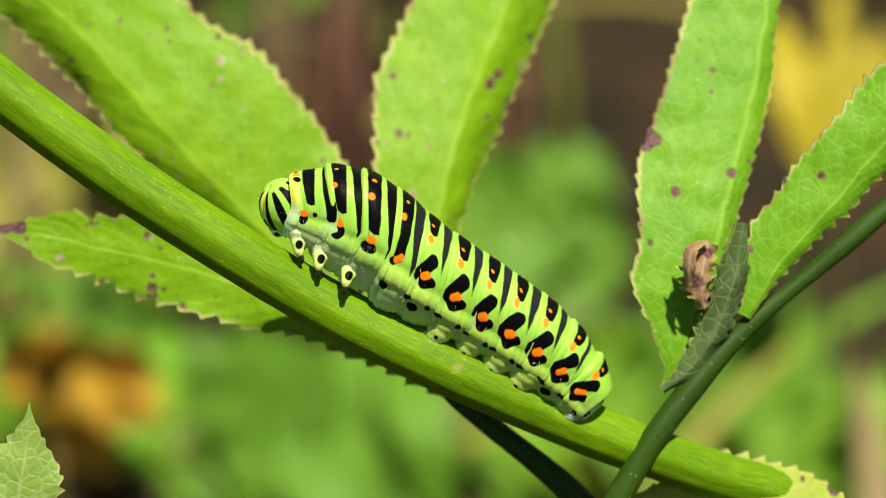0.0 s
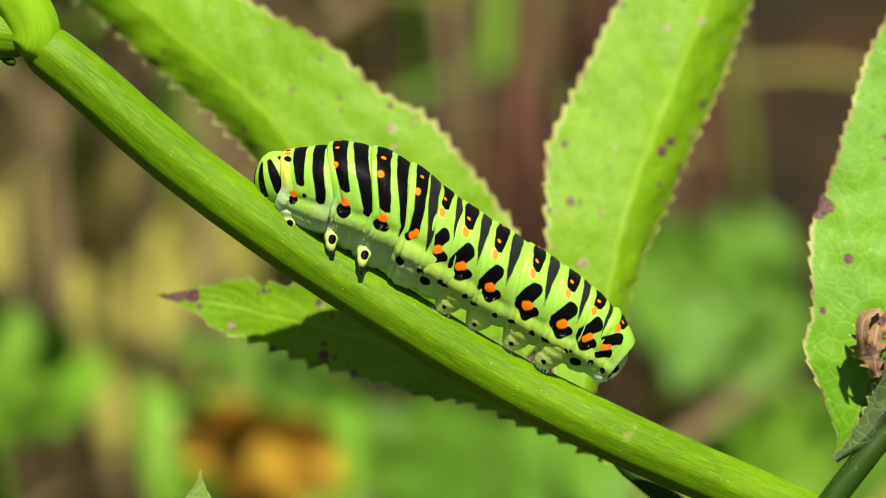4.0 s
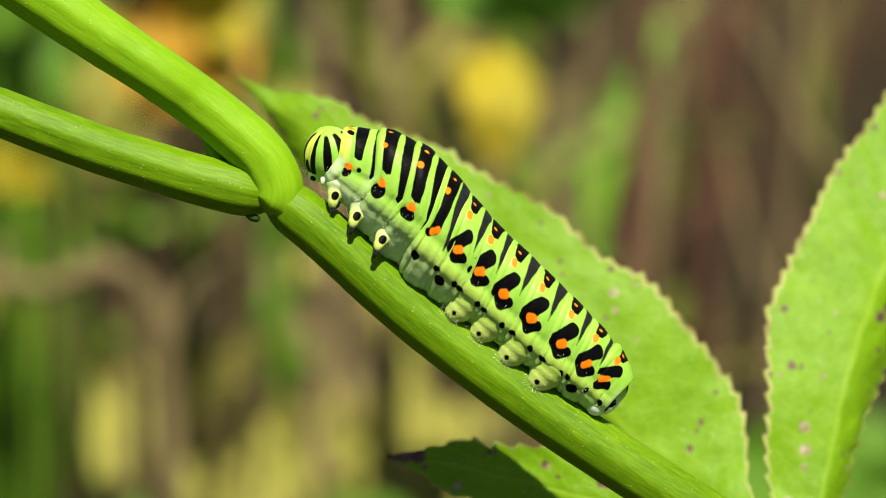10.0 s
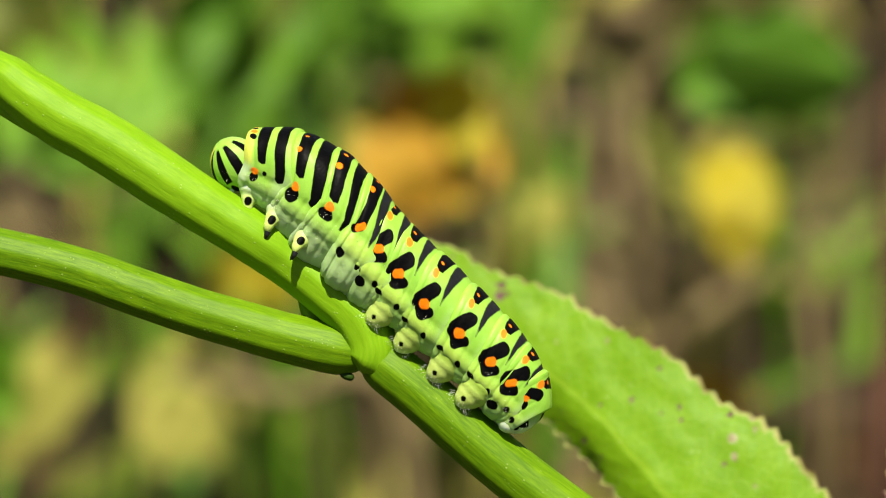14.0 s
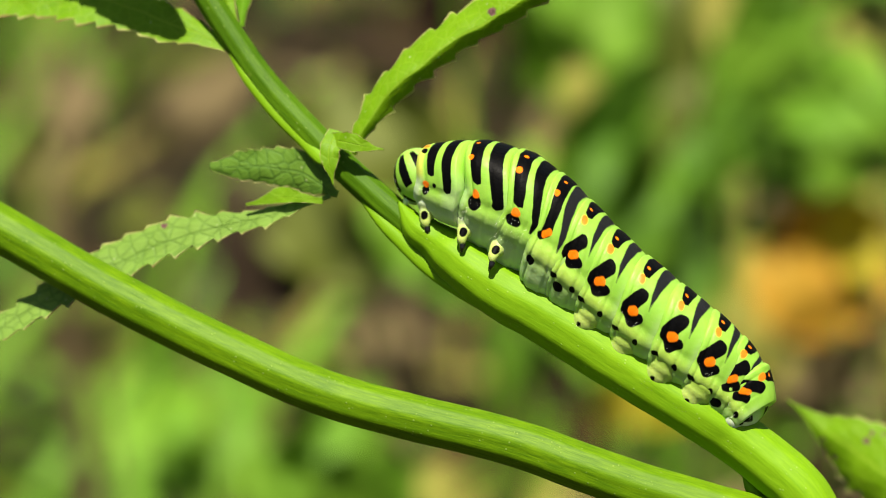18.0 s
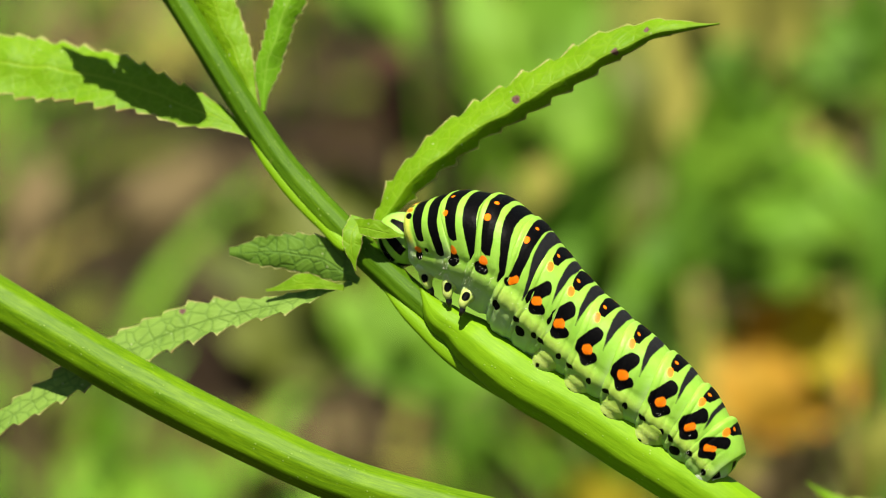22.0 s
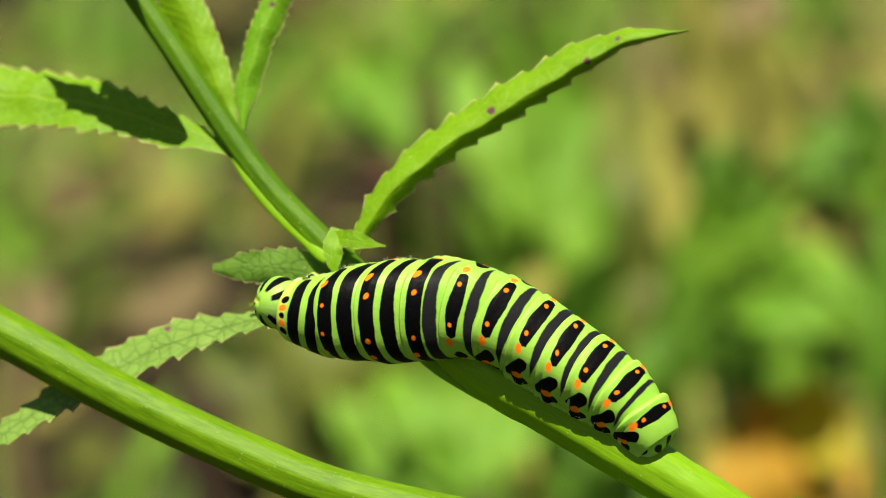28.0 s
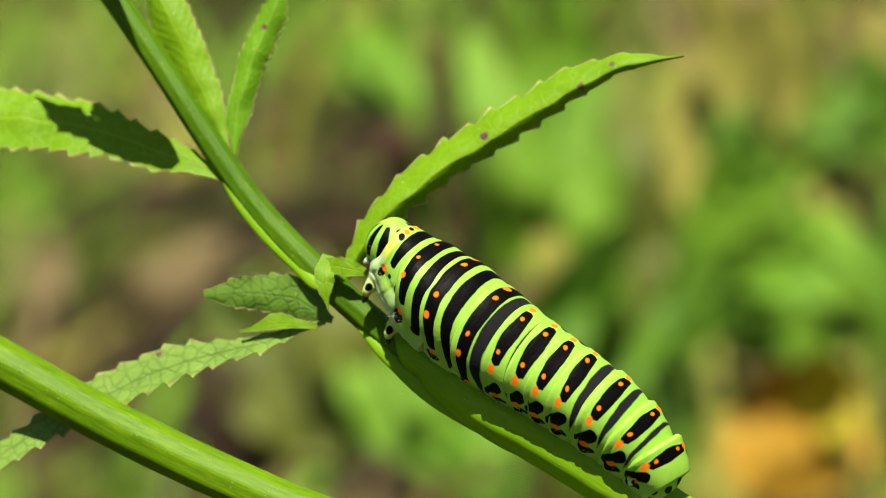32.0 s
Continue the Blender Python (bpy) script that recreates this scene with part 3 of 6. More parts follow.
leaf("small_leaf", [(-84.6, -6.3, 50.1), (-89.3, -5.9, 50.5), (-93.9, -5.6, 49.8)], [0.4, 0.6, 0.1], [0.4, 1.3, 0.2], LEAF, plant, "small bright leaflet lobe", teeth=5, tooth=0.2, seed=27, along_n=50)
leaf("small_leaf", [(-83.6, -7.6, 57.0), (-80.8, -8.8, 56.4), (-77.1, -8.2, 55.8)], [0.9, 1.4, 0.1], [0.7, 1.0, 0.1], LEAF, plant, "tiny pointed leaflet at the knot", teeth=5, tooth=0.3, seed=23, along_n=50)
leaf("small_leaf", [(-82.4, -7.8, 58.0), (-83.3, -9.0, 55.2), (-82.8, -8.4, 51.7)], [1.5, 1.5, 0.1], [1.2, 1.1, 0.1], LEAF, plant, "tiny pointed leaflet at the knot", teeth=5, tooth=0.3, seed=28, along_n=50)
leaf("pale_leaf", [(-11.6, -1.4, -55.8), (-9.6, -1.4, -45.4), (-8.9, -1.4, -37.1)], [6, 5, 0.1], [6, 4.6, 0.1], LEAF_PALE, plant, "pale serrated leaf tip", teeth=14, seed=24, along_n=80)


for spine, wide, seed in (([(-102.7, -3.0, 68.4), (-108.5, -3.0, 71.1), (-113.1, -3.0, 74.3), (-117.0, -3.0, 77.8), (-120.2, -3.0, 81.1)], 2.0, 29), ([(-102.4, -3.0, 68.6), (-105.5, -3.0, 71.6), (-108.4, -3.0, 74.7), (-111.0, -3.0, 77.7), (-113.2, -3.0, 80.9)], 2.1, 30)):
    shade = [Vector(p) + SUN_PLAN * 34 for p in spine]
    leaf("narrow_leaf", shade, [0.3, wide, wide * 1.1, wide, 0.1], [0.3, wide * 0.9, wide, wide, 0.1], LEAF, plant, "serrated green leaflet high on the stalk", teeth=9, tooth=0.8, seed=seed, along_n=60)
    tube("petiole", [(-111.7, -4.9, 93.9), Vector((-111.7, -4.9, 93.9)).lerp(shade[0], 0.5), shade[0], shade[1]], [0.7, 0.6, 0.6, 0.5], STEM, plant, "thin green petiole", seed=seed, rings=30)


# ---- the animal ----
NAMES = ["head"] + ["thorax_segment"] * 3 + ["abdomen_segment"] * 9
# each segment's radius, the usual gap to the one behind it, and how far its skin reaches ahead and behind, in mm
RADIUS = [2.6, 3.9, 5.15, 5.8, 5.65, 5.25, 4.95, 4.8, 4.7, 4.55, 4.15, 3.55, 2.55]
GAP = [3.7, 3.9, 4.7, 4.2, 3.6, 3.7, 4.1, 4.6, 4.5, 3.6, 2.9, 2.8, 2.8]
AHEAD = [0, 2.55, 2.1, 2.1, 2.0, 2.0, 2.1, 2.2, 2.2, 2.2, 2.0, 1.9, 2.2]
BEHIND = [0, 3.8, 4.2, 4.0, 3.6, 3.5, 3.6, 3.8, 3.8, 3.6, 3.0, 2.6, 2.3]
LEAN = [0, 17, 28, 29, 26, 22, 19, 18, 18, 17, 14, 8, 0]
LEAN_LOW = 13
HEAD_NOD = 30


def skin_material():
    m, nt, b = material("caterpillar_skin", 0.36, 0.5)
    at = attr(nt, "pattern")
    rgb = node(nt, "ShaderNodeSeparateColor")
    nt.links.new(at.outputs["Color"], rgb.inputs[0])
    at2 = attr(nt, "tone")
    tone = node(nt, "ShaderNodeSeparateColor")
    nt.links.new(at2.outputs["Color"], tone.inputs[0])
    tc = nt.nodes.new("ShaderNodeTexCoord").outputs["Object"]
    n1 = noise_tex(nt, tc, 500, 3)
    n2 = noise_tex(nt, tc, 2500, 3)
    wob = math_node(nt, "MULTIPLY", math_node(nt, "SUBTRACT", n1, 0.5), 0.16)
    col = mix(nt, step_node(nt, n1, 0.3, 0.7), (0.305, 0.575, 0.07), (0.245, 0.515, 0.05))
    col = mix(nt, tone.outputs[0], col, (0.66, 0.76, 0.55))
    col = mix(nt, tone.outputs[1], col, (0.62, 0.66, 0.10))
    black = step_node(nt, math_node(nt, "ADD", rgb.outputs[0], wob), 0.47, 0.53)
    orange = step_node(nt, math_node(nt, "ADD", rgb.outputs[1], wob), 0.46, 0.54)
    grey = step_node(nt, math_node(nt, "ADD", rgb.outputs[2], wob), 0.46, 0.54)
    col = mix(nt, grey, col, (0.014, 0.015, 0.016))
    col = mix(nt, black, col, (0.002, 0.002, 0.0022))
    col = mix(nt, orange, col, (0.95, 0.22, 0.008))
    colour(nt, b, col)
    dark = math_node(nt, "MAXIMUM", black, grey)
    nt.links.new(math_node(nt, "SUBTRACT", 0.34, math_node(nt, "MULTIPLY", dark, 0.29)), b.inputs["Specular IOR Level"])
    bump(nt, b, math_node(nt, "ADD", n1, math_node(nt, "MULTIPLY", n2, 0.6)), 0.35, 0.0002)
    nt.links.new(math_node(nt, "ADD", 0.36, math_node(nt, "MULTIPLY", n2, 0.25)), b.inputs["Roughness"])
    b.inputs["Subsurface Weight"].default_value = 0.3
    b.inputs["Subsurface Radius"].default_value = (1.0, 1.0, 0.4)
    b.inputs["Subsurface Scale"].default_value = 0.0008
    return m


SKIN = skin_material()


def plain(name, c, rough=0.5):
    m, nt, b = material(name, rough)
    tc = nt.nodes.new("ShaderNodeTexCoord").outputs["Object"]
    n = noise_tex(nt, tc, 800, 3)
    colour(nt, b, mix(nt, n, [x * 0.8 for x in c], [min(1, x * 1.15) for x in c]))
    bump(nt, b, n, 0.3, 0.0002)
    return m


CLAW = plain("black_claw", (0.01, 0.01, 0.01), 0.3)
HAIR = plain("white_hair", (0.75, 0.75, 0.65), 0.5)


def band(x, a, cx, top, low, amax):
    """Signed distance (mm, inside positive) of a band round the back, top mm wide to each side at the back and low where it ends, at the arc amax."""
    u = min(1, abs(a) / amax)
    hw = top + (low - top) * u * u
    return min(hw - abs(x - cx), max(hw, 0.3) * 0.9 + amax - abs(a) - 0.5 * abs(x - cx))


def blob(x, a, cx, ca, rx, ra):
    d = math.hypot((x - cx) / rx, (abs(a) - ca) / ra)
    return (1 - d) * min(rx, ra)


def capsule(p, q, p0, q0, p1, q1, r):
    """Signed distance (inside positive) to a thick line."""
    dp, dq = p1 - p0, q1 - q0
    u = min(1, max(0, ((p - p0) * dp + (q - q0) * dq) / (dp * dp + dq * dq)))
    return r - math.hypot(p - p0 - u * dp, q - q0 - u * dq)


def hook_mark(x, arc, cx, ca, size):
    """The black hook on a flank, open to the rear, and the orange tongue in it."""
    dx, da = (cx - x) / size, (ca - abs(arc)) / size
    p, q = 0.8 * dx + 0.6 * da, 0.8 * da - 0.6 * dx
    k = max(capsule(p, q, -0.55, 0.45, 1.75, 1.3, 0.72), capsule(p, q, -0.8, 0.2, -0.45, -0.75, 0.66), capsule(p, q, -0.35, -0.85, 0.65, -0.75, 0.6))
    return k * size, capsule(p, q, -0.2, 0.0, 0.5, 0.08, 0.43) * size


def pattern(seg, x, deg, R):
    """Black, orange and the dull black of the joints, as signed distances in mm, at x mm ahead of the segment's middle and deg from the back's top."""
    side = 1 if deg > 0 else -1
    x += 0.13 * noise.noise(Vector((deg * 0.035, seg * 3.7, x * 0.4)))
    arc = R * radians(deg) + 0.28 * noise.noise(Vector((x * 0.8, seg * 5.1, side)))
    A = lambda g: R * radians(g)
    o, j = -1.0, -1.0
    if seg == 1:
        k = max(band(x, arc, 0.05, 0.76, 0.5, A(72)), band(x, arc, -2.3, 0.72, 0.55, A(92)), blob(x, arc, 0.75, A(104), 0.52, 0.62))
        k = max(k, blob(x, arc, 1.5, A(30), 0.5, 0.5), 0.42 - math.hypot(x - 1.6, arc * 0.8), blob(x, arc, -0.35, A(91), 0.3, 0.3))
        o = max(blob(x, arc, 0.85, A(93), 0.5, 0.45), blob(x, arc, 1.55, A(15), 0.5, 0.45))
    elif seg == 2:
        k = max(band(x, arc, 0.05, 0.97, 0.62, A(72)), band(x, arc, -2.5, 0.92, 0.7, A(92)), blob(x, arc, 0.25, A(101), 0.82, 0.95))
        o = max(blob(x, arc, 0.75, A(46), 0.44, 0.36), blob(x, arc, 0.35, A(18), 0.3, 0.26), blob(x, arc, 0.35, A(89.5), 0.48, 0.5))
    elif seg == 3:
        k = max(band(x, arc, 0.05, 0.93, 0.7, A(78)), band(x, arc, -2.3, 0.74, 0.24, A(102)), blob(x, arc, 0.1, A(99), 1.0, 0.72))
        o = max(blob(x, arc, 0.45, A(47), 0.44, 0.42), blob(x, arc, 0.1, A(24.5), 0.36, 0.34), blob(x, arc, 0.2, A(90), 0.6, 0.5))
    elif seg == 4:
        k = max(band(x, arc, 0.0, 0.88, 0.72, A(60)), capsule(x, abs(arc), -0.1, A(60), 0.35, A(90), 0.68), capsule(x, abs(arc), 0.3, A(92), 0.9, A(97), 0.42), blob(x, arc, 0.7, A(126), 0.6, 0.5))
        j = band(x, arc, -1.75, 0.72, 0.16, A(100))
        o = max(blob(x, arc, 0.45, A(47), 0.4, 0.42), blob(x, arc, 0.05, A(24.5), 0.3, 0.32), capsule(x, abs(arc), 0.0, A(89), 0.45, A(93), 0.42))
    elif seg <= 11:
        q = {5: 0.94, 10: 0.96, 11: 0.88}.get(seg, 1.03)
        k = band(x, arc, 0.15, 0.82 * q, 0.55 * q, A(35))
        hk, ho = hook_mark(x, arc, 0.1, A(88), q)
        k = max(k, hk, blob(x, arc, 1.2, A(121), 0.6, 0.36), blob(x, arc, -1.5, A(121), 0.34, 0.42))
        if seg in (5, 10):
            k = max(k, blob(x, arc, 0.1, A(131), 0.75, 0.55))
        if seg < 11:
            j = band(x, arc, (-1.75, -1.8, -1.85, -1.85, -1.65, -1.4)[seg - 5], (0.66, 0.66, 0.7, 0.66, 0.5, 0.3)[seg - 5], 0.02, A(72))
        o = max(blob(x, arc, 0.4, A(46), 0.42, 0.52), ho, blob(x, arc, 0.3, A(24.5), 0.24, 0.26))
    else:
        k = max(blob(x, arc, 0.9, A(26), 0.55, 0.8), blob(x, arc, 1.1, A(82), 0.5, 0.6), blob(x, arc, -0.5, A(62), 0.8, 0.8), blob(x, arc, -1.1, A(106), 0.85, 0.8), blob(x, arc, -1.8, A(28), 0.5, 0.7))
        o = blob(x, arc, 0.5, A(48), 0.38, 0.42)
    return k, o, j


def put_pattern(ob, pat, tones):
    for name, vals in (("pattern", pat), ("tone", tones)):
        ca = ob.data.color_attributes.new(name, "FLOAT_COLOR", "POINT")
        ca.data.foreach_set("color", np.array(vals, dtype=np.float32).ravel())


def smooth(x, lo, hi):
    u = min(1, max(0, (x - lo) / (hi - lo)))
    return u * u * (3 - 2 * u)


def body_segment(i, root):
    """One ring of the body: its rear slips under the front of the next ring as the body shortens."""
    R, ahead, behind = RADIUS[i], AHEAD[i], BEHIND[i]
    nx, na = 48, 140
    verts, faces, pat, tone = [], [], [], []
    for j in range(nx + 1):
        u = -1 + 2 * j / nx
        x = u * (ahead if u > 0 else behind)
        e = abs(u)
        if i == 12 and u < 0:
            prof = math.sqrt(max(0.0, 1 - e ** 2.2))
        elif u > 0:
            prof = (1 - 0.02 * e * e) * (1 - 0.09 * smooth(e, 0.7, 1.0))
        else:
            prof = 1 - 0.09 * e ** 3
        if e > 0.999:
            prof *= 0.5
        near, gap = (RADIUS[i - 1], GAP[i - 1]) if x > 0 else (RADIUS[min(i + 1, 12)], GAP[i])
        reach = min(1, e * (ahead if u > 0 else behind) / gap)
        for k in range(na):
            deg = 360 * k / na - 180
            g = abs(deg)
            th = radians(deg)
            r = (R + (max(near, 3.0) - R) * reach) * prof
            flank = smooth(g, 40, 85)
            # shallow rings in the skin, deeper on the flanks
            r *= 1 - (0.006 + 0.016 * flank) * math.exp(-((u - 0.42 - 0.03 * math.sin(g * 0.06)) / 0.07) ** 2) - 0.018 * flank * math.exp(-((u + 0.42 - 0.04 * math.sin(g * 0.05 + i)) / 0.06) ** 2)
            r *= 1 + 0.005 * flank * math.sin(u * 13 + 2.5 * noise.noise(Vector((deg * 0.03, i, 0))))
            # the fleshy fold along the side and the lobes under it
            fold = math.exp(-((g - 114) / 11) ** 2) * (1 if i > 3 else 0.3)
            r *= 1 + 0.018 * fold * (1 - 0.8 * u * u) - 0.035 * math.exp(-((g - 100) / 6) ** 2) * (1 - u * u)
            r *= 1 - 0.025 * math.exp(-((g - 126) / 5) ** 2) + 0.04 * smooth(g, 128, 150) * math.cos(u * 2.6)
            # squarish in section, with a full underside
            r *= 1 + (0.07 if i > 1 else 0.02) * math.sin(2 * th) ** 2 * (g < 90) + (0.13 if 3 < i < 12 else 0.04) * math.sin(2 * th) ** 2 * (g >= 90)
            r *= 1 + (0, 0.04, 0.14, 0.19, 0.19, 0.16, 0.10, 0.06, 0.06, 0.06, 0.08, 0.06, 0)[i] * smooth(g, 135, 165)
            if i < 3:
                r *= 1 + (0, 0.12, 0.05)[i] * smooth(g, 95, 140)
            r *= 1 + 0.012 * noise.noise(Vector((x * 0.7, deg * 0.03, i * 3.1)))
            z = r * math.cos(th)
            low = smooth(g, 70, 160)
            slant = math.tan(radians(LEAN[i])) * max(z, 0) + math.tan(radians(LEAN_LOW if i > 3 else 3)) * min(z, 0) + ((0, 0.9, 0.6, 0.3)[i] * low if i < 4 else 0)
            verts.append(Vector((x + slant, -1.05 * r * math.sin(th), z)))
            bk, og, gr = pattern(i, x, deg, R)
            pat.append((min(max(0.5 + bk * 0.5, 0), 1), min(max(0.5 + og * 0.5, 0), 1), min(max(0.5 + gr * 0.5, 0), 1), 1))
            white = smooth(g, 100, 145) * (0, 0.65, 0.55, 0.5, 0.4, 0.3, 0.2, 0.2, 0.2, 0.2, 0.2, 0.2, 0.2)[i] + 0.22 * smooth(-u, 0.6, 0.95) * smooth(g, 50, 95)
            if i == 1:
                white = max(white, 0.6 * smooth(u, 0.3, 0.8) * smooth(g, 70, 95), 0.3 * smooth(-u, 0.2, 0.7) * smooth(g, 75, 95))
            if i == 2:
                white = max(white, 0.3 * smooth(u, 0.35, 0.8) * smooth(g, 70, 95))
            if i == 12:
                white = max(white, smooth(g, 80, 105) * 0.95, min(0.9, max(0, -0.5 - u) * 1.6) * smooth(g, 40, 80))
            yellow = 0.3 * fold * (1 - u * u)
            if i == 1:
                yellow = max(yellow, 0.9 * smooth(u, 0.4, 0.6) * (1 - smooth(g, 70, 95)))
            tone.append((min(1, white), min(1, yellow), 0, 1))
    for j in range(nx):
        for k in range(na):
            faces.append((j * na + k, j * na + (k + 1) % na, (j + 1) * na + (k + 1) % na, (j + 1) * na + k))
    faces.append(tuple(range(na - 1, -1, -1)))
    faces.append(tuple(nx * na + k for k in range(na)))
    ob = mesh_object(NAMES[i], verts, faces, SKIN, root)
    put_pattern(ob, pat, tone)
    return ob


def head_part(root):
    verts, faces, pat, tone = [], [], [], []
    nu, nv = 72, 108
    for j in range(nu + 1):
        la = math.pi * j / nu - math.pi / 2
        for k in range(nv):
            lo = 2 * math.pi * k / nv
            d = Vector((math.sin(la), math.cos(la) * math.sin(lo), math.cos(la) * math.cos(lo)))
            p = Vector((d.x * 3.0, d.y * 3.1, d.z * 3.2))
            if d.x > 0:
                p.z -= 0.4 * d.x
                p *= 1 - 0.05 * math.exp(-(d.y / 0.12) ** 2) * max(0, d.z + 0.3)
            verts.append(p)
            # stripes run from the crown down the face
            az = abs(math.atan2(d.y, d.x))
            c = math.sqrt(max(0.0, 1 - d.z * d.z))
            bk = -1.0
            for at, low, high, wide in ((0.34, -0.3, 0.95, 0.13), (0.98, -0.2, 0.92, 0.17), (1.66, -0.25, 0.9, 0.19), (2.4, -0.1, 0.85, 0.18)):
                bk = max(bk, min((wide - abs(az - at - 0.10 * d.z)) * max(c, 0.5), 0.8 * (d.z - low), 0.8 * (high - d.z)))
            bk = max(bk, 0.17 - math.hypot(az * c * 1.1, 0.55 * (d.z + 0.12)), 0.16 - math.hypot((az - 0.95) * c * 1.3, 0.6 * (d.z + 0.55)))
            pat.append((min(max(0.5 + bk * 1.6, 0), 1), 0, 0, 1))
            tone.append((0.9 * min(1, max(0, -d.z - 0.6) * 3) + 0.1 * smooth(-d.x, 0.1, 0.7), 0.85 * smooth(0.5 - az, 0, 0.2) * smooth(d.z, -0.3, 0.1) * smooth(d.x, -0.1, 0.3), 0, 1))
    for j in range(nu):
        for k in range(nv):
            faces.append((j * nv + k, j * nv + (k + 1) % nv, (j + 1) * nv + (k + 1) % nv, (j + 1) * nv + k))
    ob = mesh_object("head", verts, faces, SKIN, root, "round green head with black stripes")
    put_pattern(ob, pat, tone)
    return ob


def cone_limb(name, pts, radii, mat, parent, label="", dot=None, white=0.5, yellow=0.4):
    """A fleshy limb along pts with a round end; dot: where a black spot sits on its outer side; white, yellow: how pale or yellow it is from its root to its end."""
    n = 22
    line, length = catmull(pts, n)
    verts, faces, pat, tone, na = [], [], [], [], 26
    for i, c in enumerate(line):
        t = (line[min(i + 1, n)] - line[max(i - 1, 0)]).normalized()
        a = t.cross(Vector((1, 0, 0))).normalized()
        b = a.cross(t)
        r = lerp_list(radii, i / n)
        to_end = length * (n - i) / n
        if to_end < r:
            r *= math.sqrt(max(0.02, 1 - (1 - to_end / r) ** 2))
        for k in range(na):
            an = 2 * math.pi * k / na
            p = c + a * (r * math.cos(an)) + b * (r * math.sin(an))
            p += (p - c) * (0.03 * noise.noise(p * 0.9))
            verts.append(p)
            bk = dot[1] - (p - Vector(dot[0])).length if dot else -1
            pat.append((min(max(0.5 + bk * 0.5, 0), 1), 0, 0, 1))
            ends = [v if isinstance(v, tuple) else (v, v) for v in (white, yellow)]
            tone.append((*[v[0] + (v[1] - v[0]) * smooth(i / n, 0.3, 0.75) for v in ends], 0, 1))
    for i in range(n):
        for k in range(na):
            faces.append((i * na + k, i * na + (k + 1) % na, (i + 1) * na + (k + 1) % na, (i + 1) * na + k))
    faces.append(tuple(n * na + k for k in range(na)))
    ob = mesh_object(name, verts, faces, mat, parent, label)
    put_pattern(ob, pat, tone)
    return ob


def hairs(parent, spots, seed, label="short pale bristles"):
    """Fine tapering bristles; spots: pairs of root and direction in mm."""
    rnd = random.Random(seed)
    verts, faces = [], []
    for p, d in spots:
        d = (Vector(d).normalized() + Vector((rnd.uniform(-0.5, 0.5), rnd.uniform(-0.5, 0.5), rnd.uniform(-0.5, 0.5)))).normalized()
        a = d.orthogonal().normalized()
        c = d.cross(a)
        n = len(verts)
        ln = rnd.uniform(0.25, 0.65)
        for k in range(3):
            an = 2.094 * k
            verts.append(Vector(p) - d * 0.1 + (a * math.cos(an) + c * math.sin(an)) * 0.018)
        verts.append(Vector(p) + d * ln)
        faces += [(n, n + 1, n + 3), (n + 1, n + 2, n + 3), (n + 2, n, n + 3)]
    return mesh_object("bristles", verts, faces, HAIR, parent, label, smooth=False)


caterpillar = thing("caterpillar", "green caterpillar banded in black with orange spots, crawling on a stalk", "caterpillar")
PIECES = [head_part(caterpillar)]
for i in range(1, 13):
    PIECES.append(body_segment(i, caterpillar))
for i in (1, 2, 3):
    R = RADIUS[i]
    for s in (1, -1):
        y, z, e = s * R * 0.56, -R * (1.08, 1.12, 1.0, 0.94)[i], (0, 1.3, 0.9, 0.5)[i]
        cone_limb("leg_base", [(e - 1.0, s * R * 0.34, z * 0.45), (e - 1.0, s * R * 0.54, z * 0.68), (e - 0.9, s * R * 0.6, z + 1.1)], [1.7, 1.6, 1.35, 0.9], SKIN, PIECES[i], "yellow fleshy lobe above the leg", None, 0.0, 0.45)
        leg = cone_limb("leg", [(e - 0.3, y * 0.6, z + 2.7), (e - 0.2, y * 1.05, z + 0.8), (e - 0.3, y * 1.42, z - 0.3), (e - 0.7, y * 1.5, z - 1.2)], [1.9, 1.8, 1.5, 0.95, 0.62, 0.34], SKIN, PIECES[i], "white jointed leg with a black spot", ((e - 0.3, y * 1.2 + s * 1.3, z + 0.5), 0.68), (0.9, 0.3), (0.0, 0.5))
        cone_limb("claw", [(e - 0.65, y * 1.5, z - 1.0), (e - 0.8, y * 1.52, z - 1.5), (e - 0.85, y * 1.46, z - 2.1)], [0.36, 0.34, 0.24, 0.06], CLAW, leg, "black claw")
for i in (6, 7, 8, 9):
    R = RADIUS[i]
    b = -math.tan(radians(LEAN_LOW))
    for s in (1, -1):
        cone_limb("proleg", [(b * R * 0.3 - 0.3, s * R * 0.32, -R * 0.35), (b * R * 0.7 - 0.2, s * R * 0.44, -R * 0.68), (b * R + 0.1, s * R * 0.53, -R - 0.2), (b * R + 0.4, s * R * 0.56, -R - 1.75)], [2.6, 2.85, 2.7, 2.2, 1.65, 1.3, 1.05], SKIN, PIECES[i], "plump yellow-green proleg", ((b * R + 0.2, s * (R * 0.54 + 1.65), -R - 0.6), 0.5), (0.0, 0.25), (0.25, 0.45))
for s in (1, -1):
    cone_limb("clasper", [(-0.2, s * 0.9, -0.8), (-0.5, s * 1.4, -2.0), (-0.6, s * 1.4, -3.3)], [1.6, 1.5, 1.2, 0.9], SKIN, PIECES[12], "whitish hind clasper", ((-1.7, s * 2.4, -1.5), 0.55), 0.9, 0.0)


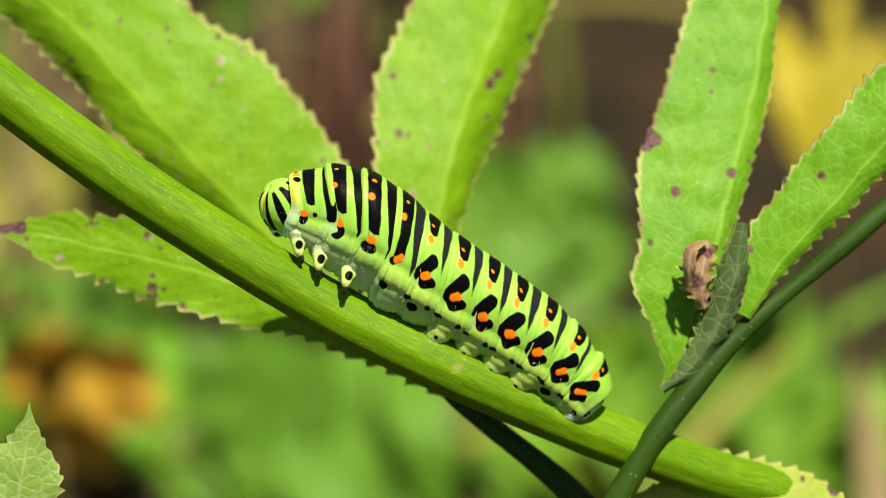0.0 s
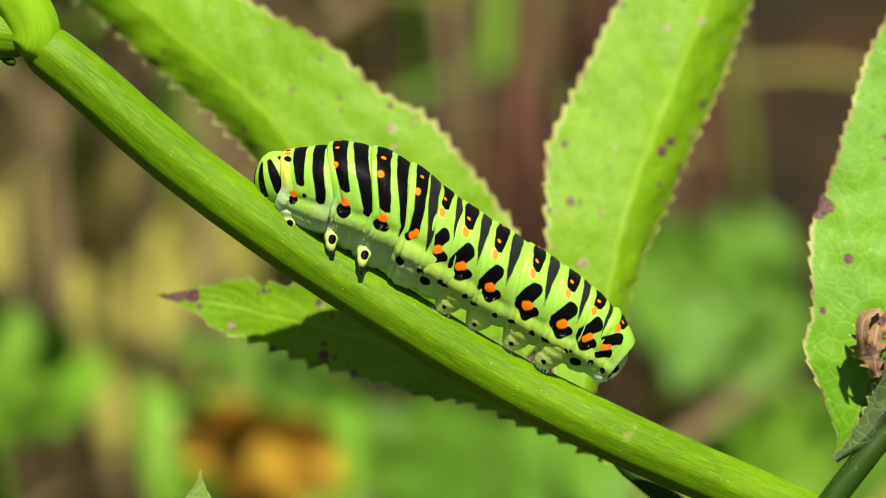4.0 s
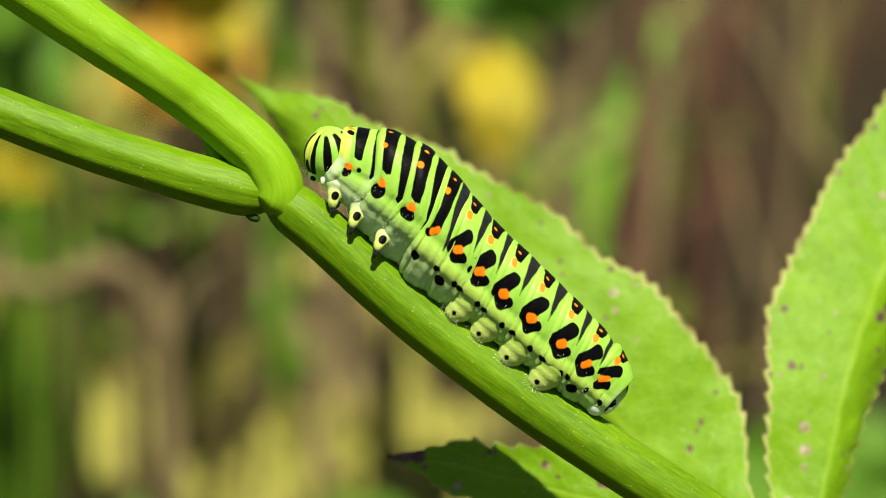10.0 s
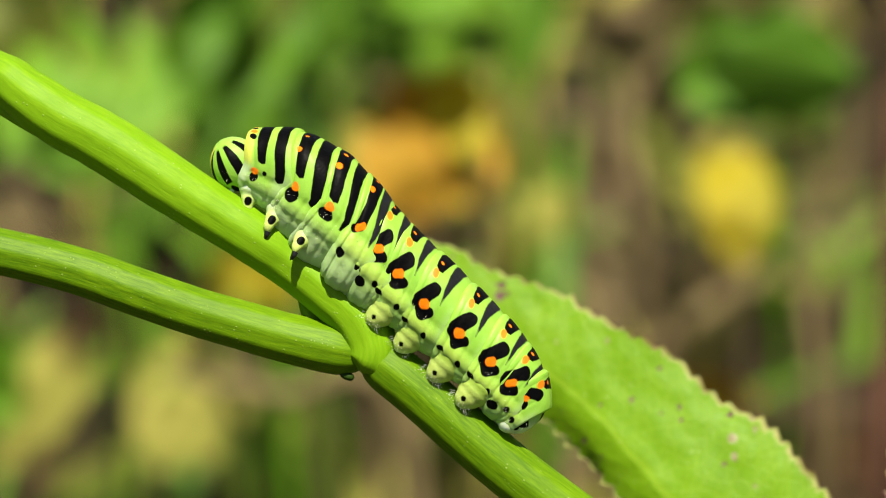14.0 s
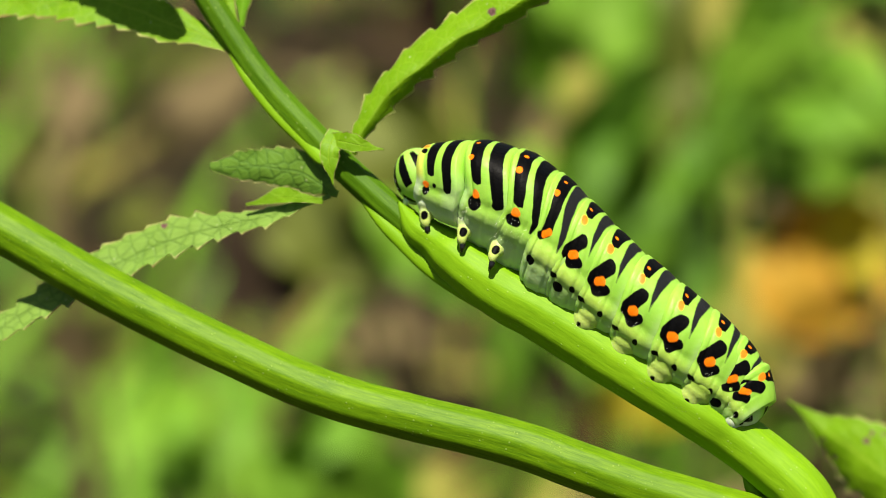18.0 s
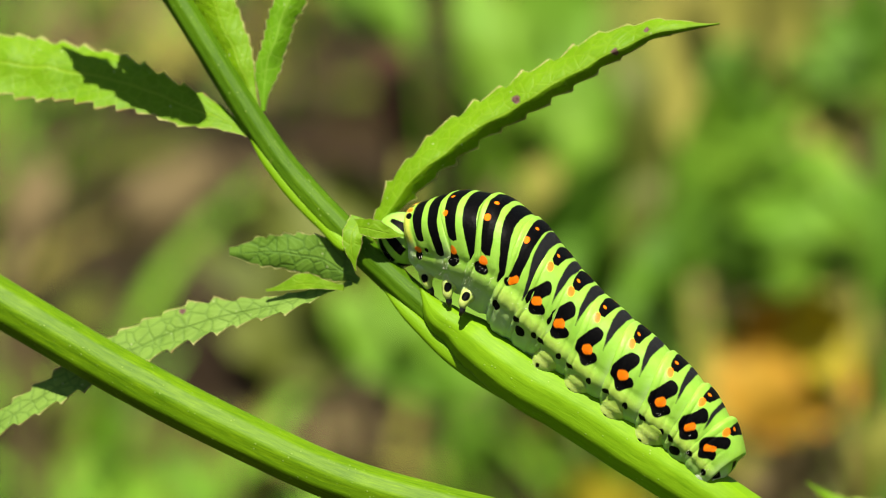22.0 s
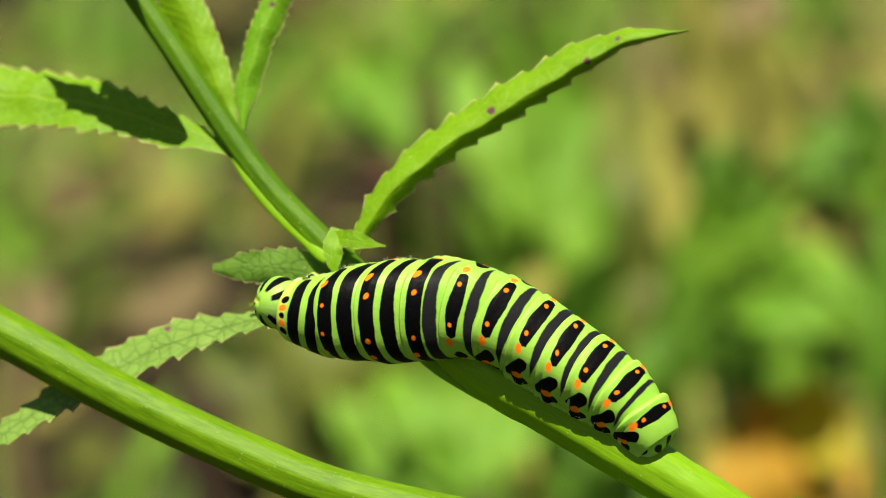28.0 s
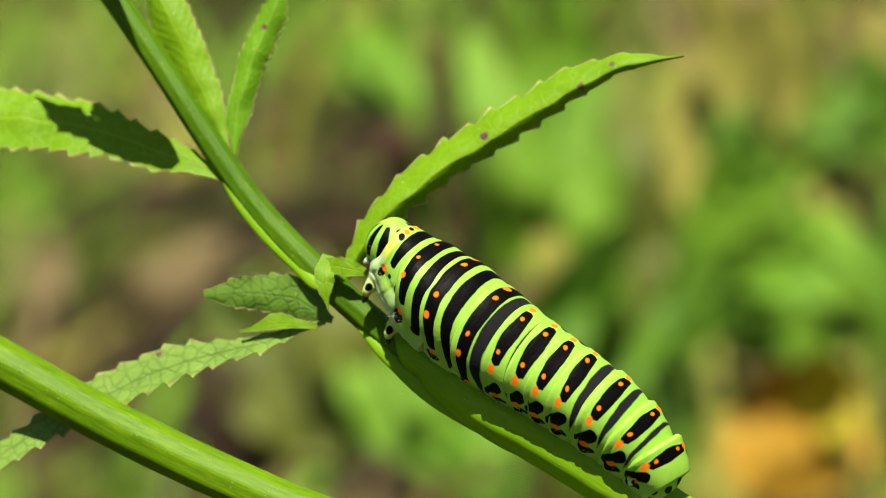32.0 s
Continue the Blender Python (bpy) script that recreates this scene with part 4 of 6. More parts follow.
cone_limb("mouthparts", [(1.5, 0.01, -1.5), (2.1, 0.01, -2.0), (2.2, 0.01, -2.8)], [1.2, 1.0, 0.7], SKIN, PIECES[0], "whitish mouthparts", ((2.9, 0.6, -2.0), 0.4), 0.98, 0.0)
for s in (1, -1):
    cone_limb("antenna", [(1.7, s * 1.4, -1.5), (2.2, s * 1.8, -2.0), (2.5, s * 1.9, -2.4)], [0.45, 0.35, 0.2], SKIN, PIECES[0], "short pale feeler", None, 0.9, 0.0)


rnd_hair = random.Random(3)
for i in range(0, 13):
    R = RADIUS[i]
    roots = []
    for _ in range(110 if i else 60):
        s = rnd_hair.choice((-1, 1))
        th = radians(rnd_hair.uniform(96, 165) if i else rnd_hair.uniform(20, 170))
        x = rnd_hair.uniform(-1.7, 1.7)
        d = Vector((0.1 if i else 0.5, s * math.sin(th), math.cos(th)))
        roots.append((Vector((x + (d.z * R * math.tan(radians(LEAN_LOW)) if i > 3 else 0), d.y * R * (1.03 if i else 1.0), d.z * R * (1.03 if i else 1.0))), d))
    if i in (6, 7, 8, 9):
        for s in (1, -1):
            for k in range(60):
                an = 2 * math.pi * k / 60
                roots.append(((0.3 - R * math.tan(radians(LEAN_LOW)) + 1.4 * math.cos(an), s * R * 0.55 + 1.25 * math.sin(an), -R - 0.8 - 0.7 * (k % 3) / 2), (0.8 * math.cos(an), 0.8 * math.sin(an), -0.6)))
    if i == 12:
        for k in range(40):
            an = rnd_hair.uniform(0, 6.28)
            roots.append(((-1.6, 1.9 * math.sin(an), -0.6 + 1.9 * math.cos(an)), (-1, 0.6 * math.sin(an), 0.6 * math.cos(an))))
    hairs(PIECES[i], roots, i)


# ---- background ----
def bg_plain(name, a, b_, rough=0.6, through_light=0.2):
    m, nt, b = material(name, rough, 0.3)
    tc = nt.nodes.new("ShaderNodeTexCoord").outputs["Object"]
    col = mix(nt, step_node(nt, noise_tex(nt, tc, 45, 3), 0.35, 0.65), a, b_)
    isl = nt.nodes.new("ShaderNodeNewGeometry").outputs["Random Per Island"]
    col = mix(nt, math_node(nt, "MULTIPLY", isl, 0.45), col, [c * 0.5 for c in b_])
    colour(nt, b, col)
    thin_leaf(nt, b, col, through_light)
    return m


BG_GREEN = bg_plain("far_leaf_green", (0.15, 0.34, 0.02), (0.10, 0.25, 0.015))
BG_LIME = bg_plain("far_leaf_lime", (0.24, 0.46, 0.03), (0.16, 0.38, 0.02))
BG_OLIVE = bg_plain("far_leaf_olive", (0.20, 0.235, 0.03), (0.12, 0.155, 0.018))
BG_YELLOW = bg_plain("far_leaf_yellow", (0.56, 0.44, 0.02), (0.42, 0.37, 0.02))
BG_ORANGE = bg_plain("far_leaf_orange", (0.74, 0.36, 0.02), (0.62, 0.38, 0.04))
BG_TAN = bg_plain("far_dry_stalk", (0.24, 0.18, 0.08), (0.16, 0.12, 0.05), 0.8, 0.0)
BG_STRAW = bg_plain("far_straw", (0.43, 0.40, 0.085), (0.31, 0.31, 0.05), 0.8, 0.1)
BG_BROWN = bg_plain("far_dead_leaf", (0.055, 0.032, 0.015), (0.028, 0.016, 0.008), 0.8, 0.0)
BG_RED = bg_plain("far_red_stalk", (0.125, 0.052, 0.03), (0.085, 0.036, 0.02), 0.8, 0.0)


def far_plant(name, mid, width, mat, label, category="plant", seed=0, group="plants of the undergrowth", full=False):
    """One blade, or a fan of narrower ones where it is broad (two broad ones if full), on a stalk from the ground."""
    e = thing(name, label, category, group)
    m = [Vector(p) for p in mid]
    foot = ground_under(m[0])
    rnd = random.Random(seed * 7 + 1)
    count = 2 if full else 1 if width < 10 else 3 if width < 18 else 5
    span = (m[-1] - m[0]).length
    across = (m[-1] - m[0]).cross(Vector((0, 1, 0))).normalized()
    for k in range(count):
        u = (k - (count - 1) / 2) / max(1, count - 1) * 2
        w = width if count == 1 else width * ((1.1, 0.75)[k] if full else rnd.uniform(0.34, 0.62))
        turn = across * (width * ((-0.15, 0.6)[k] if full else u * 0.85))
        line = [m[0] + turn * 0.25, m[1] + turn * 0.9 + Vector((0, rnd.uniform(-14, 14), 0)), m[2] + turn * 1.1 + (m[0] - m[2]) * (0.12 * abs(u) + rnd.uniform(-0.08, 0.12)) + Vector((0, rnd.uniform(-25, 25), 0))]
        leaf("blade", line, [w * 0.25, w * 0.8, w, w * 0.75, 0.2], [w * 0.25, w * 0.8, w, w * 0.75, 0.2], mat, e, lean=(rnd.uniform(-0.5, 0.1), rnd.uniform(0, 0.6)), teeth=8, tooth=1.5, seed=seed + 31 * k, along_n=40, half=6, wave=2.0, thick=0.5)
        if k:
            tube("leaf_stalk", [m[0] - Vector((0, 0, 1)), m[0] + turn * 0.12, line[0].lerp(line[1], 0.1)], [0.9, 0.8, 0.6], BG_LIME, e, rings=10, sides=8, seed=seed)
    tube("stalk", [foot, (foot + m[0]) * 0.5 + Vector((4, 0, 0)), m[0], m[0].lerp(m[1], 0.3)], [1.6, 1.5, 1.3, 0.8], BG_LIME if mat in (BG_LIME, BG_GREEN) else BG_TAN, e, rings=24, sides=10, seed=seed)
    return e


def far_stalk(pts, radius, mat, label, seed=0):
    e = thing("dry_stalk", label, "plant", "dry stalks of the undergrowth")
    ps = [Vector(p) for p in pts]
    tube("stem", [ground_under(ps[0])] + ps, [radius, radius, radius * 0.9, radius * 0.7], mat, e, rings=40, sides=12, seed=seed)
    end = ps[-1]
    tube("side_twig", [ps[-2].lerp(end, 0.3), ps[-2].lerp(end, 0.6) + Vector((6, 0, 8)), end + Vector((22, 4, 6))], [radius * 0.5, radius * 0.4, radius * 0.2], mat, e, rings=16, sides=8, seed=seed + 50)
    return e


def undergrowth():
    """Grass blades and dead leaves, thick and thin in patches."""
    kinds = [BG_GREEN, BG_LIME, BG_OLIVE, BG_TAN, BG_BROWN, BG_STRAW]
    rnd = random.Random(5)
    # gaps in the growth where the ground, its colour darkened for shade, shows
    bare = [((x, y - 0.06), r) for (x, y), r in (((0.21, 1.08), 0.16), ((0.17, 0.91), 0.09), ((0.20, 0.74), 0.10), ((0.26, 0.76), 0.07), ((0.20, 0.83), 0.10), ((-0.21, 0.82), 0.06), ((-0.25, 1.21), 0.07), ((-0.39, 1.64), 0.07), ((-0.44, 1.27), 0.06), ((-0.34, 1.42), 0.05), ((-0.58, 2.11), 0.09), ((-0.33, 1.08), 0.05), ((-0.12, 1.31), 0.04))]
    for name, label, count, lie in (("low_grass", "low grass spreading thinly over the open ground", 14000, 2), ("grass", "tangled green and straw-coloured grass", 4000, 0), ("dead_leaves", "brown and tan dead leaves lying on the ground", 1500, 1)):
        verts, faces, mats = [], [], []
        for _ in range(count):
            x, y = rnd.uniform(-0.75, 0.6), rnd.uniform(0.52, 2.8)
            if lie == 2:
                x, y = rnd.gauss(0, 1.1), rnd.gauss(1.3, 1.3)
                if (-0.72 < x < 0.57 and 0.5 < y < 2.75) or noise.noise(Vector((x * 3, y * 3, 5))) < -0.1:
                    continue
            if any(((x - b[0]) ** 2 + ((y - b[1]) * 0.6) ** 2) ** 0.5 < r * (1 + 0.5 * noise.noise(Vector((x * 20, y * 20, 4)))) for b, r in bare):
                continue
            if lie != 2 and x > 0.05 and y < 0.7:
                continue
            green = noise.noise(Vector((x * 5 + 3, y * 4, 0.3))) + 0.35 * noise.noise(Vector((x * 16, y * 14, 2))) - 0.25 * x
            q = green + rnd.gauss(0, 0.12)
            if lie == 1:
                k = rnd.choice((3, 5)) if q < -0.02 and rnd.random() < 0.75 else 4
                if q > 0.25:
                    k = 2
                elif x > 0.08:
                    k = 4
            else:
                if noise.noise(Vector((x * 9, y * 7, 7))) < -0.05 + 0.14 * min(1, max(0, -0.1 - x) * 5):
                    continue
                k = 1 if q > 0.24 else 0 if q > 0.14 else 2 if q > 0.06 else 5 if q > -0.12 else 3
            an = rnd.uniform(0, 2 * math.pi)
            d = Vector((math.cos(an), math.sin(an), 0))
            side = Vector((-d.y, d.x, 0))
            ln = rnd.uniform(40, 90) if lie == 1 else rnd.uniform(60, 130) if lie else rnd.uniform(90, 230)
            wd = rnd.uniform(8, 18) if lie == 1 else rnd.uniform(2.5, 8)
            up = 0.15 if lie == 1 else rnd.uniform(0.8, 2.2)
            base = len(verts)
            p = Vector((x / MM, y / MM, 4 if lie == 1 else -14))
            for i in range(6):
                u = i / 5
                w = wd * (math.sin(math.pi * (0.12 + 0.86 * u)) if lie == 1 else (1 - u ** 2) * 0.9 + 0.1)
                c = p + d * (ln * 0.5 * u * (1 + u) * 0.6) + Vector((0, 0, ln * 0.5 * up * (u - 0.35 * u * u)))
                verts += [c - side * w, c + side * w + Vector((0, 0, 2))]
            for i in range(5):
                faces.append((base + 2 * i, base + 2 * i + 1, base + 2 * i + 3, base + 2 * i + 2))
                mats.append(k)
        ob = mesh_object(name, verts, faces, kinds[0])
        for m in kinds[1:]:
            ob.data.materials.append(m)
        ob.data.polygons.foreach_set("material_index", mats)
        tagged(ob, label, "leaves" if lie == 1 else "grass", kind="stuff")


undergrowth()
far_plant("orange_leaf", [(-12.3, 420.0, -85.3), (-8.1, 420.0, -72.7), (-6.7, 420.0, -58.6)], 17, BG_ORANGE, "withered orange leaf in the undergrowth", seed=1, full=True)
far_plant("orange_leaf", [(-15.1, 420.0, -95.1), (-2.5, 420.0, -88.4), (14.2, 420.0, -83.3)], 13, BG_ORANGE, "withered orange leaf in the undergrowth", seed=2, full=True)
far_plant("orange_leaf", [(-56.2, 500.0, 62.9), (-60.9, 500.0, 78.5), (-75.0, 500.0, 97.3)], 17, BG_ORANGE, "large orange leaf in the undergrowth", seed=3, full=True)
far_plant("orange_leaf", [(-69.1, 505.0, 68.0), (-56.6, 505.0, 80.5), (-48.8, 505.0, 88.3)], 12, BG_YELLOW, "yellow-orange leaf in the undergrowth", seed=33, full=True)
far_plant("yellow_leaf", [(21.3, 440.0, 42.8), (21.4, 440.0, 60.1), (20.0, 440.0, 80.3)], 8.5, BG_YELLOW, "yellow leaf in the undergrowth", seed=4, full=True)
far_plant("yellow_leaf", [(200.8, 500.0, -32.2), (202.1, 500.0, -3.9), (203.2, 500.0, 29.1)], 17, BG_YELLOW, "yellow foliage in the undergrowth", seed=5)
far_plant("yellow_leaf", [(16.4, 500.0, -2.4), (11.8, 500.0, 9.8), (8.8, 500.0, 22.0)], 12, BG_ORANGE, "yellow-orange leaf in the undergrowth", seed=34, full=True)
far_plant("green_leaf", [(31.9, 540.0, 88.1), (31.9, 540.0, 104.4), (32.0, 540.0, 130.4)], 21, BG_GREEN, "broad green leaf in the undergrowth", seed=6, full=True)


def undergrowth_leaf(p, q, r, width, mat, seed):
    """A blurred plant of the undergrowth through three points."""
    name, label = {BG_STRAW: ("straw_blade", "straw-coloured blades in the undergrowth"), BG_YELLOW: ("yellow_leaf", "yellow leaf in the undergrowth"), BG_LIME: ("green_leaf", "light green blade in the undergrowth"),
                   BG_TAN: ("dry_leaf", "dry tan blade in the undergrowth"), BG_RED: ("dry_leaf", "withered reddish-brown leaf in the undergrowth"), BG_BROWN: ("dry_leaf", "dead brown leaf in the undergrowth")}.get(mat, ("green_leaf", "broad green leaf in the undergrowth"))
    return far_plant(name, [p, q, r], width, mat, label, seed=seed)


undergrowth_leaf((36.4, 480.0, -118.2), (30.3, 480.0, -90.7), (21.3, 480.0, -63.3), 26, BG_GREEN, 60)
undergrowth_leaf((84.3, 470.0, -124.9), (66.8, 480.0, -103.2), (52.1, 490.0, -76.5), 24, BG_GREEN, 61)
undergrowth_leaf((127.5, 520.0, -53.9), (124.1, 520.0, -34.7), (117.6, 520.0, -17.1), 15, BG_GREEN, 62)
undergrowth_leaf((134.7, 500.0, -115.7), (125.0, 500.0, -93.5), (113.7, 500.0, -68.3), 22, BG_LIME, 63)
undergrowth_leaf((11.5, 480.0, -69.3), (-3.6, 480.0, -61.8), (-33.8, 480.0, -54.2), 14, BG_GREEN, 64)
undergrowth_leaf((122.8, 520.0, -28.3), (118.0, 520.0, -44.1), (103.8, 520.0, -69.4), 22, BG_GREEN, 65)
undergrowth_leaf((-143.5, 480.0, 75.5), (-139.1, 490.0, 98.0), (-147.2, 500.0, 124.3), 13, BG_LIME, 66)
undergrowth_leaf((-124.9, 500.0, 70.9), (-117.2, 500.0, 97.5), (-104.8, 500.0, 122.5), 11, BG_GREEN, 67)
undergrowth_leaf((-184.9, 500.0, 78.4), (-193.4, 500.0, 105.6), (-211.8, 500.0, 133.1), 24, BG_OLIVE, 68)
undergrowth_leaf((-146.3, 500.0, 83.0), (-130.5, 500.0, 109.8), (-102.0, 500.0, 141.2), 9, BG_GREEN, 69)
undergrowth_leaf((-83.6, 520.0, 106.8), (-59.5, 520.0, 117.8), (-29.2, 520.0, 125.5), 12, BG_LIME, 70)
undergrowth_leaf((-194.8, 450.0, -6.2), (-189.8, 450.0, 17.6), (-186.2, 450.0, 40.0), 20, BG_LIME, 71)
undergrowth_leaf((-228.6, 470.0, 17.9), (-230.3, 470.0, 36.3), (-245.0, 470.0, 58.0), 13, BG_LIME, 72)
undergrowth_leaf((-197.0, 470.0, 17.9), (-190.8, 470.0, 33.2), (-183.1, 470.0, 48.4), 11, BG_LIME, 73)
undergrowth_leaf((-107.7, 520.0, 106.0), (-85.2, 520.0, 124.8), (-59.7, 520.0, 148.3), 12, BG_GREEN, 74)
undergrowth_leaf((-117.0, 520.0, 105.1), (-128.5, 520.0, 137.5), (-135.2, 520.0, 170.1), 13, BG_LIME, 75)
undergrowth_leaf((-167.2, 500.0, 172.3), (-180.1, 500.0, 191.1), (-188.2, 500.0, 209.8), 10, BG_LIME, 76)
undergrowth_leaf((-125.0, 520.0, 149.5), (-135.9, 520.0, 181.5), (-143.5, 520.0, 217.2), 16, BG_LIME, 77)
undergrowth_leaf((-149.1, 480.0, 71.9), (-161.3, 480.0, 94.0), (-176.9, 480.0, 113.3), 17, BG_LIME, 78)
undergrowth_leaf((-92.6, 500.0, 131.8), (-74.8, 500.0, 147.0), (-53.8, 500.0, 166.8), 10, BG_LIME, 79)
undergrowth_leaf((-37.7, 520.0, 160.2), (-48.3, 520.0, 175.4), (-59.2, 520.0, 185.9), 14, BG_GREEN, 80)
undergrowth_leaf((-71.5, 540.0, 201.0), (-72.8, 540.0, 211.2), (-62.3, 540.0, 231.1), 8, BG_TAN, 81)
undergrowth_leaf((-40.3, 500.0, 119.2), (-57.1, 500.0, 130.6), (-80.3, 500.0, 135.8), 12, BG_LIME, 82)
undergrowth_leaf((-220.0, 500.0, 65.2), (-212.4, 500.0, 103.3), (-217.6, 500.0, 129.1), 14, BG_BROWN, 83)
undergrowth_leaf((-84.2, 540.0, -41.2), (-75.5, 550.0, -15.4), (-81.4, 560.0, 9.1), 12, BG_STRAW, 120)
undergrowth_leaf((-40.6, 540.0, -60.0), (-49.3, 550.0, -34.6), (-46.6, 560.0, -13.5), 13, BG_STRAW, 121)
undergrowth_leaf((6.2, 540.0, -59.6), (-3.6, 550.0, -40.6), (-18.5, 560.0, -21.4), 13, BG_STRAW, 122)
undergrowth_leaf((-77.2, 450.0, -78.2), (-64.5, 450.0, -60.6), (-58.9, 450.0, -44.6), 12, BG_LIME, 123)
undergrowth_leaf((-12.8, 540.0, -87.2), (-26.0, 550.0, -70.3), (-33.0, 560.0, -51.3), 12, BG_STRAW, 124)
undergrowth_leaf((34.8, 480.0, -61.7), (27.0, 480.0, -43.6), (14.6, 480.0, -25.6), 9, BG_LIME, 125)
undergrowth_leaf((-60.5, 540.0, -60.4), (-67.6, 550.0, -38.2), (-63.4, 560.0, -12.3), 9, BG_STRAW, 126)
undergrowth_leaf((-32.4, 450.0, -95.2), (-23.6, 450.0, -77.6), (-28.0, 450.0, -57.2), 13, BG_LIME, 127)
undergrowth_leaf((28.4, 540.0, -106.0), (15.6, 550.0, -90.7), (12.3, 560.0, -73.4), 11, BG_STRAW, 128)
undergrowth_leaf((-75.0, 540.0, -36.8), (-62.8, 550.0, -17.5), (-32.2, 560.0, 5.7), 9, BG_STRAW, 129)
undergrowth_leaf((-16.4, 540.0, -59.8), (-18.4, 550.0, -34.3), (-25.3, 560.0, -4.9), 14, BG_STRAW, 160)
undergrowth_leaf((12.8, 540.0, -66.0), (6.3, 550.0, -43.8), (-3.7, 560.0, -17.9), 14, BG_STRAW, 161)
undergrowth_leaf((177.6, 500.0, -100.1), (188.7, 500.0, -87.5), (201.3, 500.0, -68.5), 16, BG_GREEN, 170)
undergrowth_leaf((205.2, 500.0, -122.7), (209.8, 500.0, -103.5), (217.6, 500.0, -81.3), 15, BG_LIME, 171)
undergrowth_leaf((155.4, 510.0, -101.2), (158.4, 510.0, -82.0), (155.0, 510.0, -59.7), 15, BG_GREEN, 172)
undergrowth_leaf((20.2, 500.0, -99.1), (12.5, 500.0, -80.4), (20.2, 500.0, -61.8), 16, BG_GREEN, 173)
undergrowth_leaf((-183.3, 540.0, 179.7), (-174.7, 540.0, 162.7), (-172.9, 540.0, 145.9), 9, BG_RED, 180)
undergrowth_leaf((-261.3, 540.0, 115.1), (-249.5, 540.0, 131.9), (-234.2, 540.0, 146.9), 9, BG_TAN, 181)
undergrowth_leaf((-200.8, 540.0, 76.2), (-211.2, 540.0, 91.2), (-225.0, 540.0, 104.7), 9, BG_RED, 182)
undergrowth_leaf((-290.8, 540.0, 113.7), (-286.0, 540.0, 130.7), (-291.6, 540.0, 147.8), 8, BG_TAN, 183)
undergrowth_leaf((-123.6, 560.0, 173.4), (-108.4, 560.0, 161.2), (-93.3, 560.0, 144.0), 8, BG_TAN, 184)
undergrowth_leaf((-77.2, 540.0, 40.3), (-65.9, 540.0, 53.2), (-49.9, 540.0, 59.6), 9, BG_TAN, 185)
for x, z, lean_x, ln, kind, seed in ((-112, 50, -10, 70, BG_LIME, 210), (-98, 62, -14, 74, BG_GREEN, 211), (-90, 46, 12, 62, BG_STRAW, 212), (-84, 120, -16, 78, BG_STRAW, 213), (-66, 112, -20, 84, BG_GREEN, 214), (-104, 128, -12, 80, BG_OLIVE, 215), (-48, 132, -22, 80, BG_STRAW, 216), (-74, 152, -14, 76, BG_STRAW, 217), (-128, 60, -12, 72, BG_STRAW, 218), (-40, 96, 14, 66, BG_GREEN, 219), (-134, 112, 8, 60, BG_STRAW, 220), (-122, 108, 8, 66, BG_LIME, 221), (-110, 104, 6, 62, BG_OLIVE, 222)):
    undergrowth_leaf((x, 530.0, z), (x + lean_x * 0.4, 530.0, z + ln * 0.45), (x + lean_x, 530.0, z + ln), 9, kind, seed)
far_stalk([(67.9, 520.0, 11.0), (71.1, 520.0, 55.5), (75.1, 520.0, 103.6)], 2.4, BG_TAN, "thin pale stalk in the undergrowth", 20)
far_stalk([(123.9, 540.0, 31.2), (114.1, 540.0, 62.1), (92.9, 540.0, 99.6)], 1.8, BG_TAN, "thin pale stalk in the undergrowth", 21)
far_stalk([(86.3, 540.0, 1.7), (89.6, 540.0, 50.5), (96.1, 540.0, 116.1)], 2.0, BG_RED, "thin reddish stalk in the undergrowth", 22)
undergrowth_leaf((-187.1, 500.0, -7.0), (-176.1, 500.0, 13.5), (-163.4, 500.0, 34.0), 13, BG_STRAW, 190)
undergrowth_leaf((-140.6, 500.0, -6.6), (-132.8, 500.0, 10.6), (-118.7, 500.0, 26.3), 13, BG_STRAW, 191)
undergrowth_leaf((-94.1, 540.0, 71.3), (-77.7, 540.0, 85.9), (-59.7, 540.0, 97.3), 9, BG_TAN, 192)
undergrowth_leaf((-48.1, 540.0, 41.9), (-36.8, 540.0, 61.3), (-22.3, 540.0, 74.3), 9, BG_STRAW, 193)
undergrowth_leaf((-28.8, 540.0, -126.2), (-21.0, 550.0, -111.2), (-16.3, 560.0, -94.3), 9, BG_STRAW, 150)
undergrowth_leaf((14.6, 440.0, -106.5), (7.4, 440.0, -89.1), (14.6, 440.0, -68.9), 9, BG_LIME, 151)
undergrowth_leaf((29.2, 540.0, -131.6), (21.3, 550.0, -118.1), (3.4, 560.0, -112.6), 8, BG_STRAW, 152)
undergrowth_leaf((-28.6, 540.0, -77.5), (-22.5, 550.0, -68.7), (-1.5, 560.0, -66.2), 8, BG_STRAW, 153)
undergrowth_leaf((-53.7, 540.0, -91.9), (-49.3, 550.0, -66.9), (-53.0, 560.0, -39.6), 9, BG_STRAW, 154)
undergrowth_leaf((-7.2, 540.0, -105.9), (-9.0, 550.0, -84.1), (2.4, 560.0, -65.1), 9, BG_STRAW, 155)
undergrowth_leaf((-19.9, 450.0, -63.8), (-22.8, 450.0, -75.4), (-25.8, 450.0, -92.9), 9, BG_LIME, 130)
undergrowth_leaf((179.4, 470.0, -115.1), (185.5, 470.0, -99.8), (197.7, 470.0, -81.4), 13, BG_LIME, 131)
undergrowth_leaf((159.7, 480.0, -119.4), (142.4, 480.0, -103.7), (136.0, 480.0, -86.7), 9, BG_GREEN, 132)
undergrowth_leaf((-67.4, 540.0, 56.4), (-87.4, 550.0, 57.0), (-109.7, 560.0, 64.2), 9, BG_STRAW, 133)
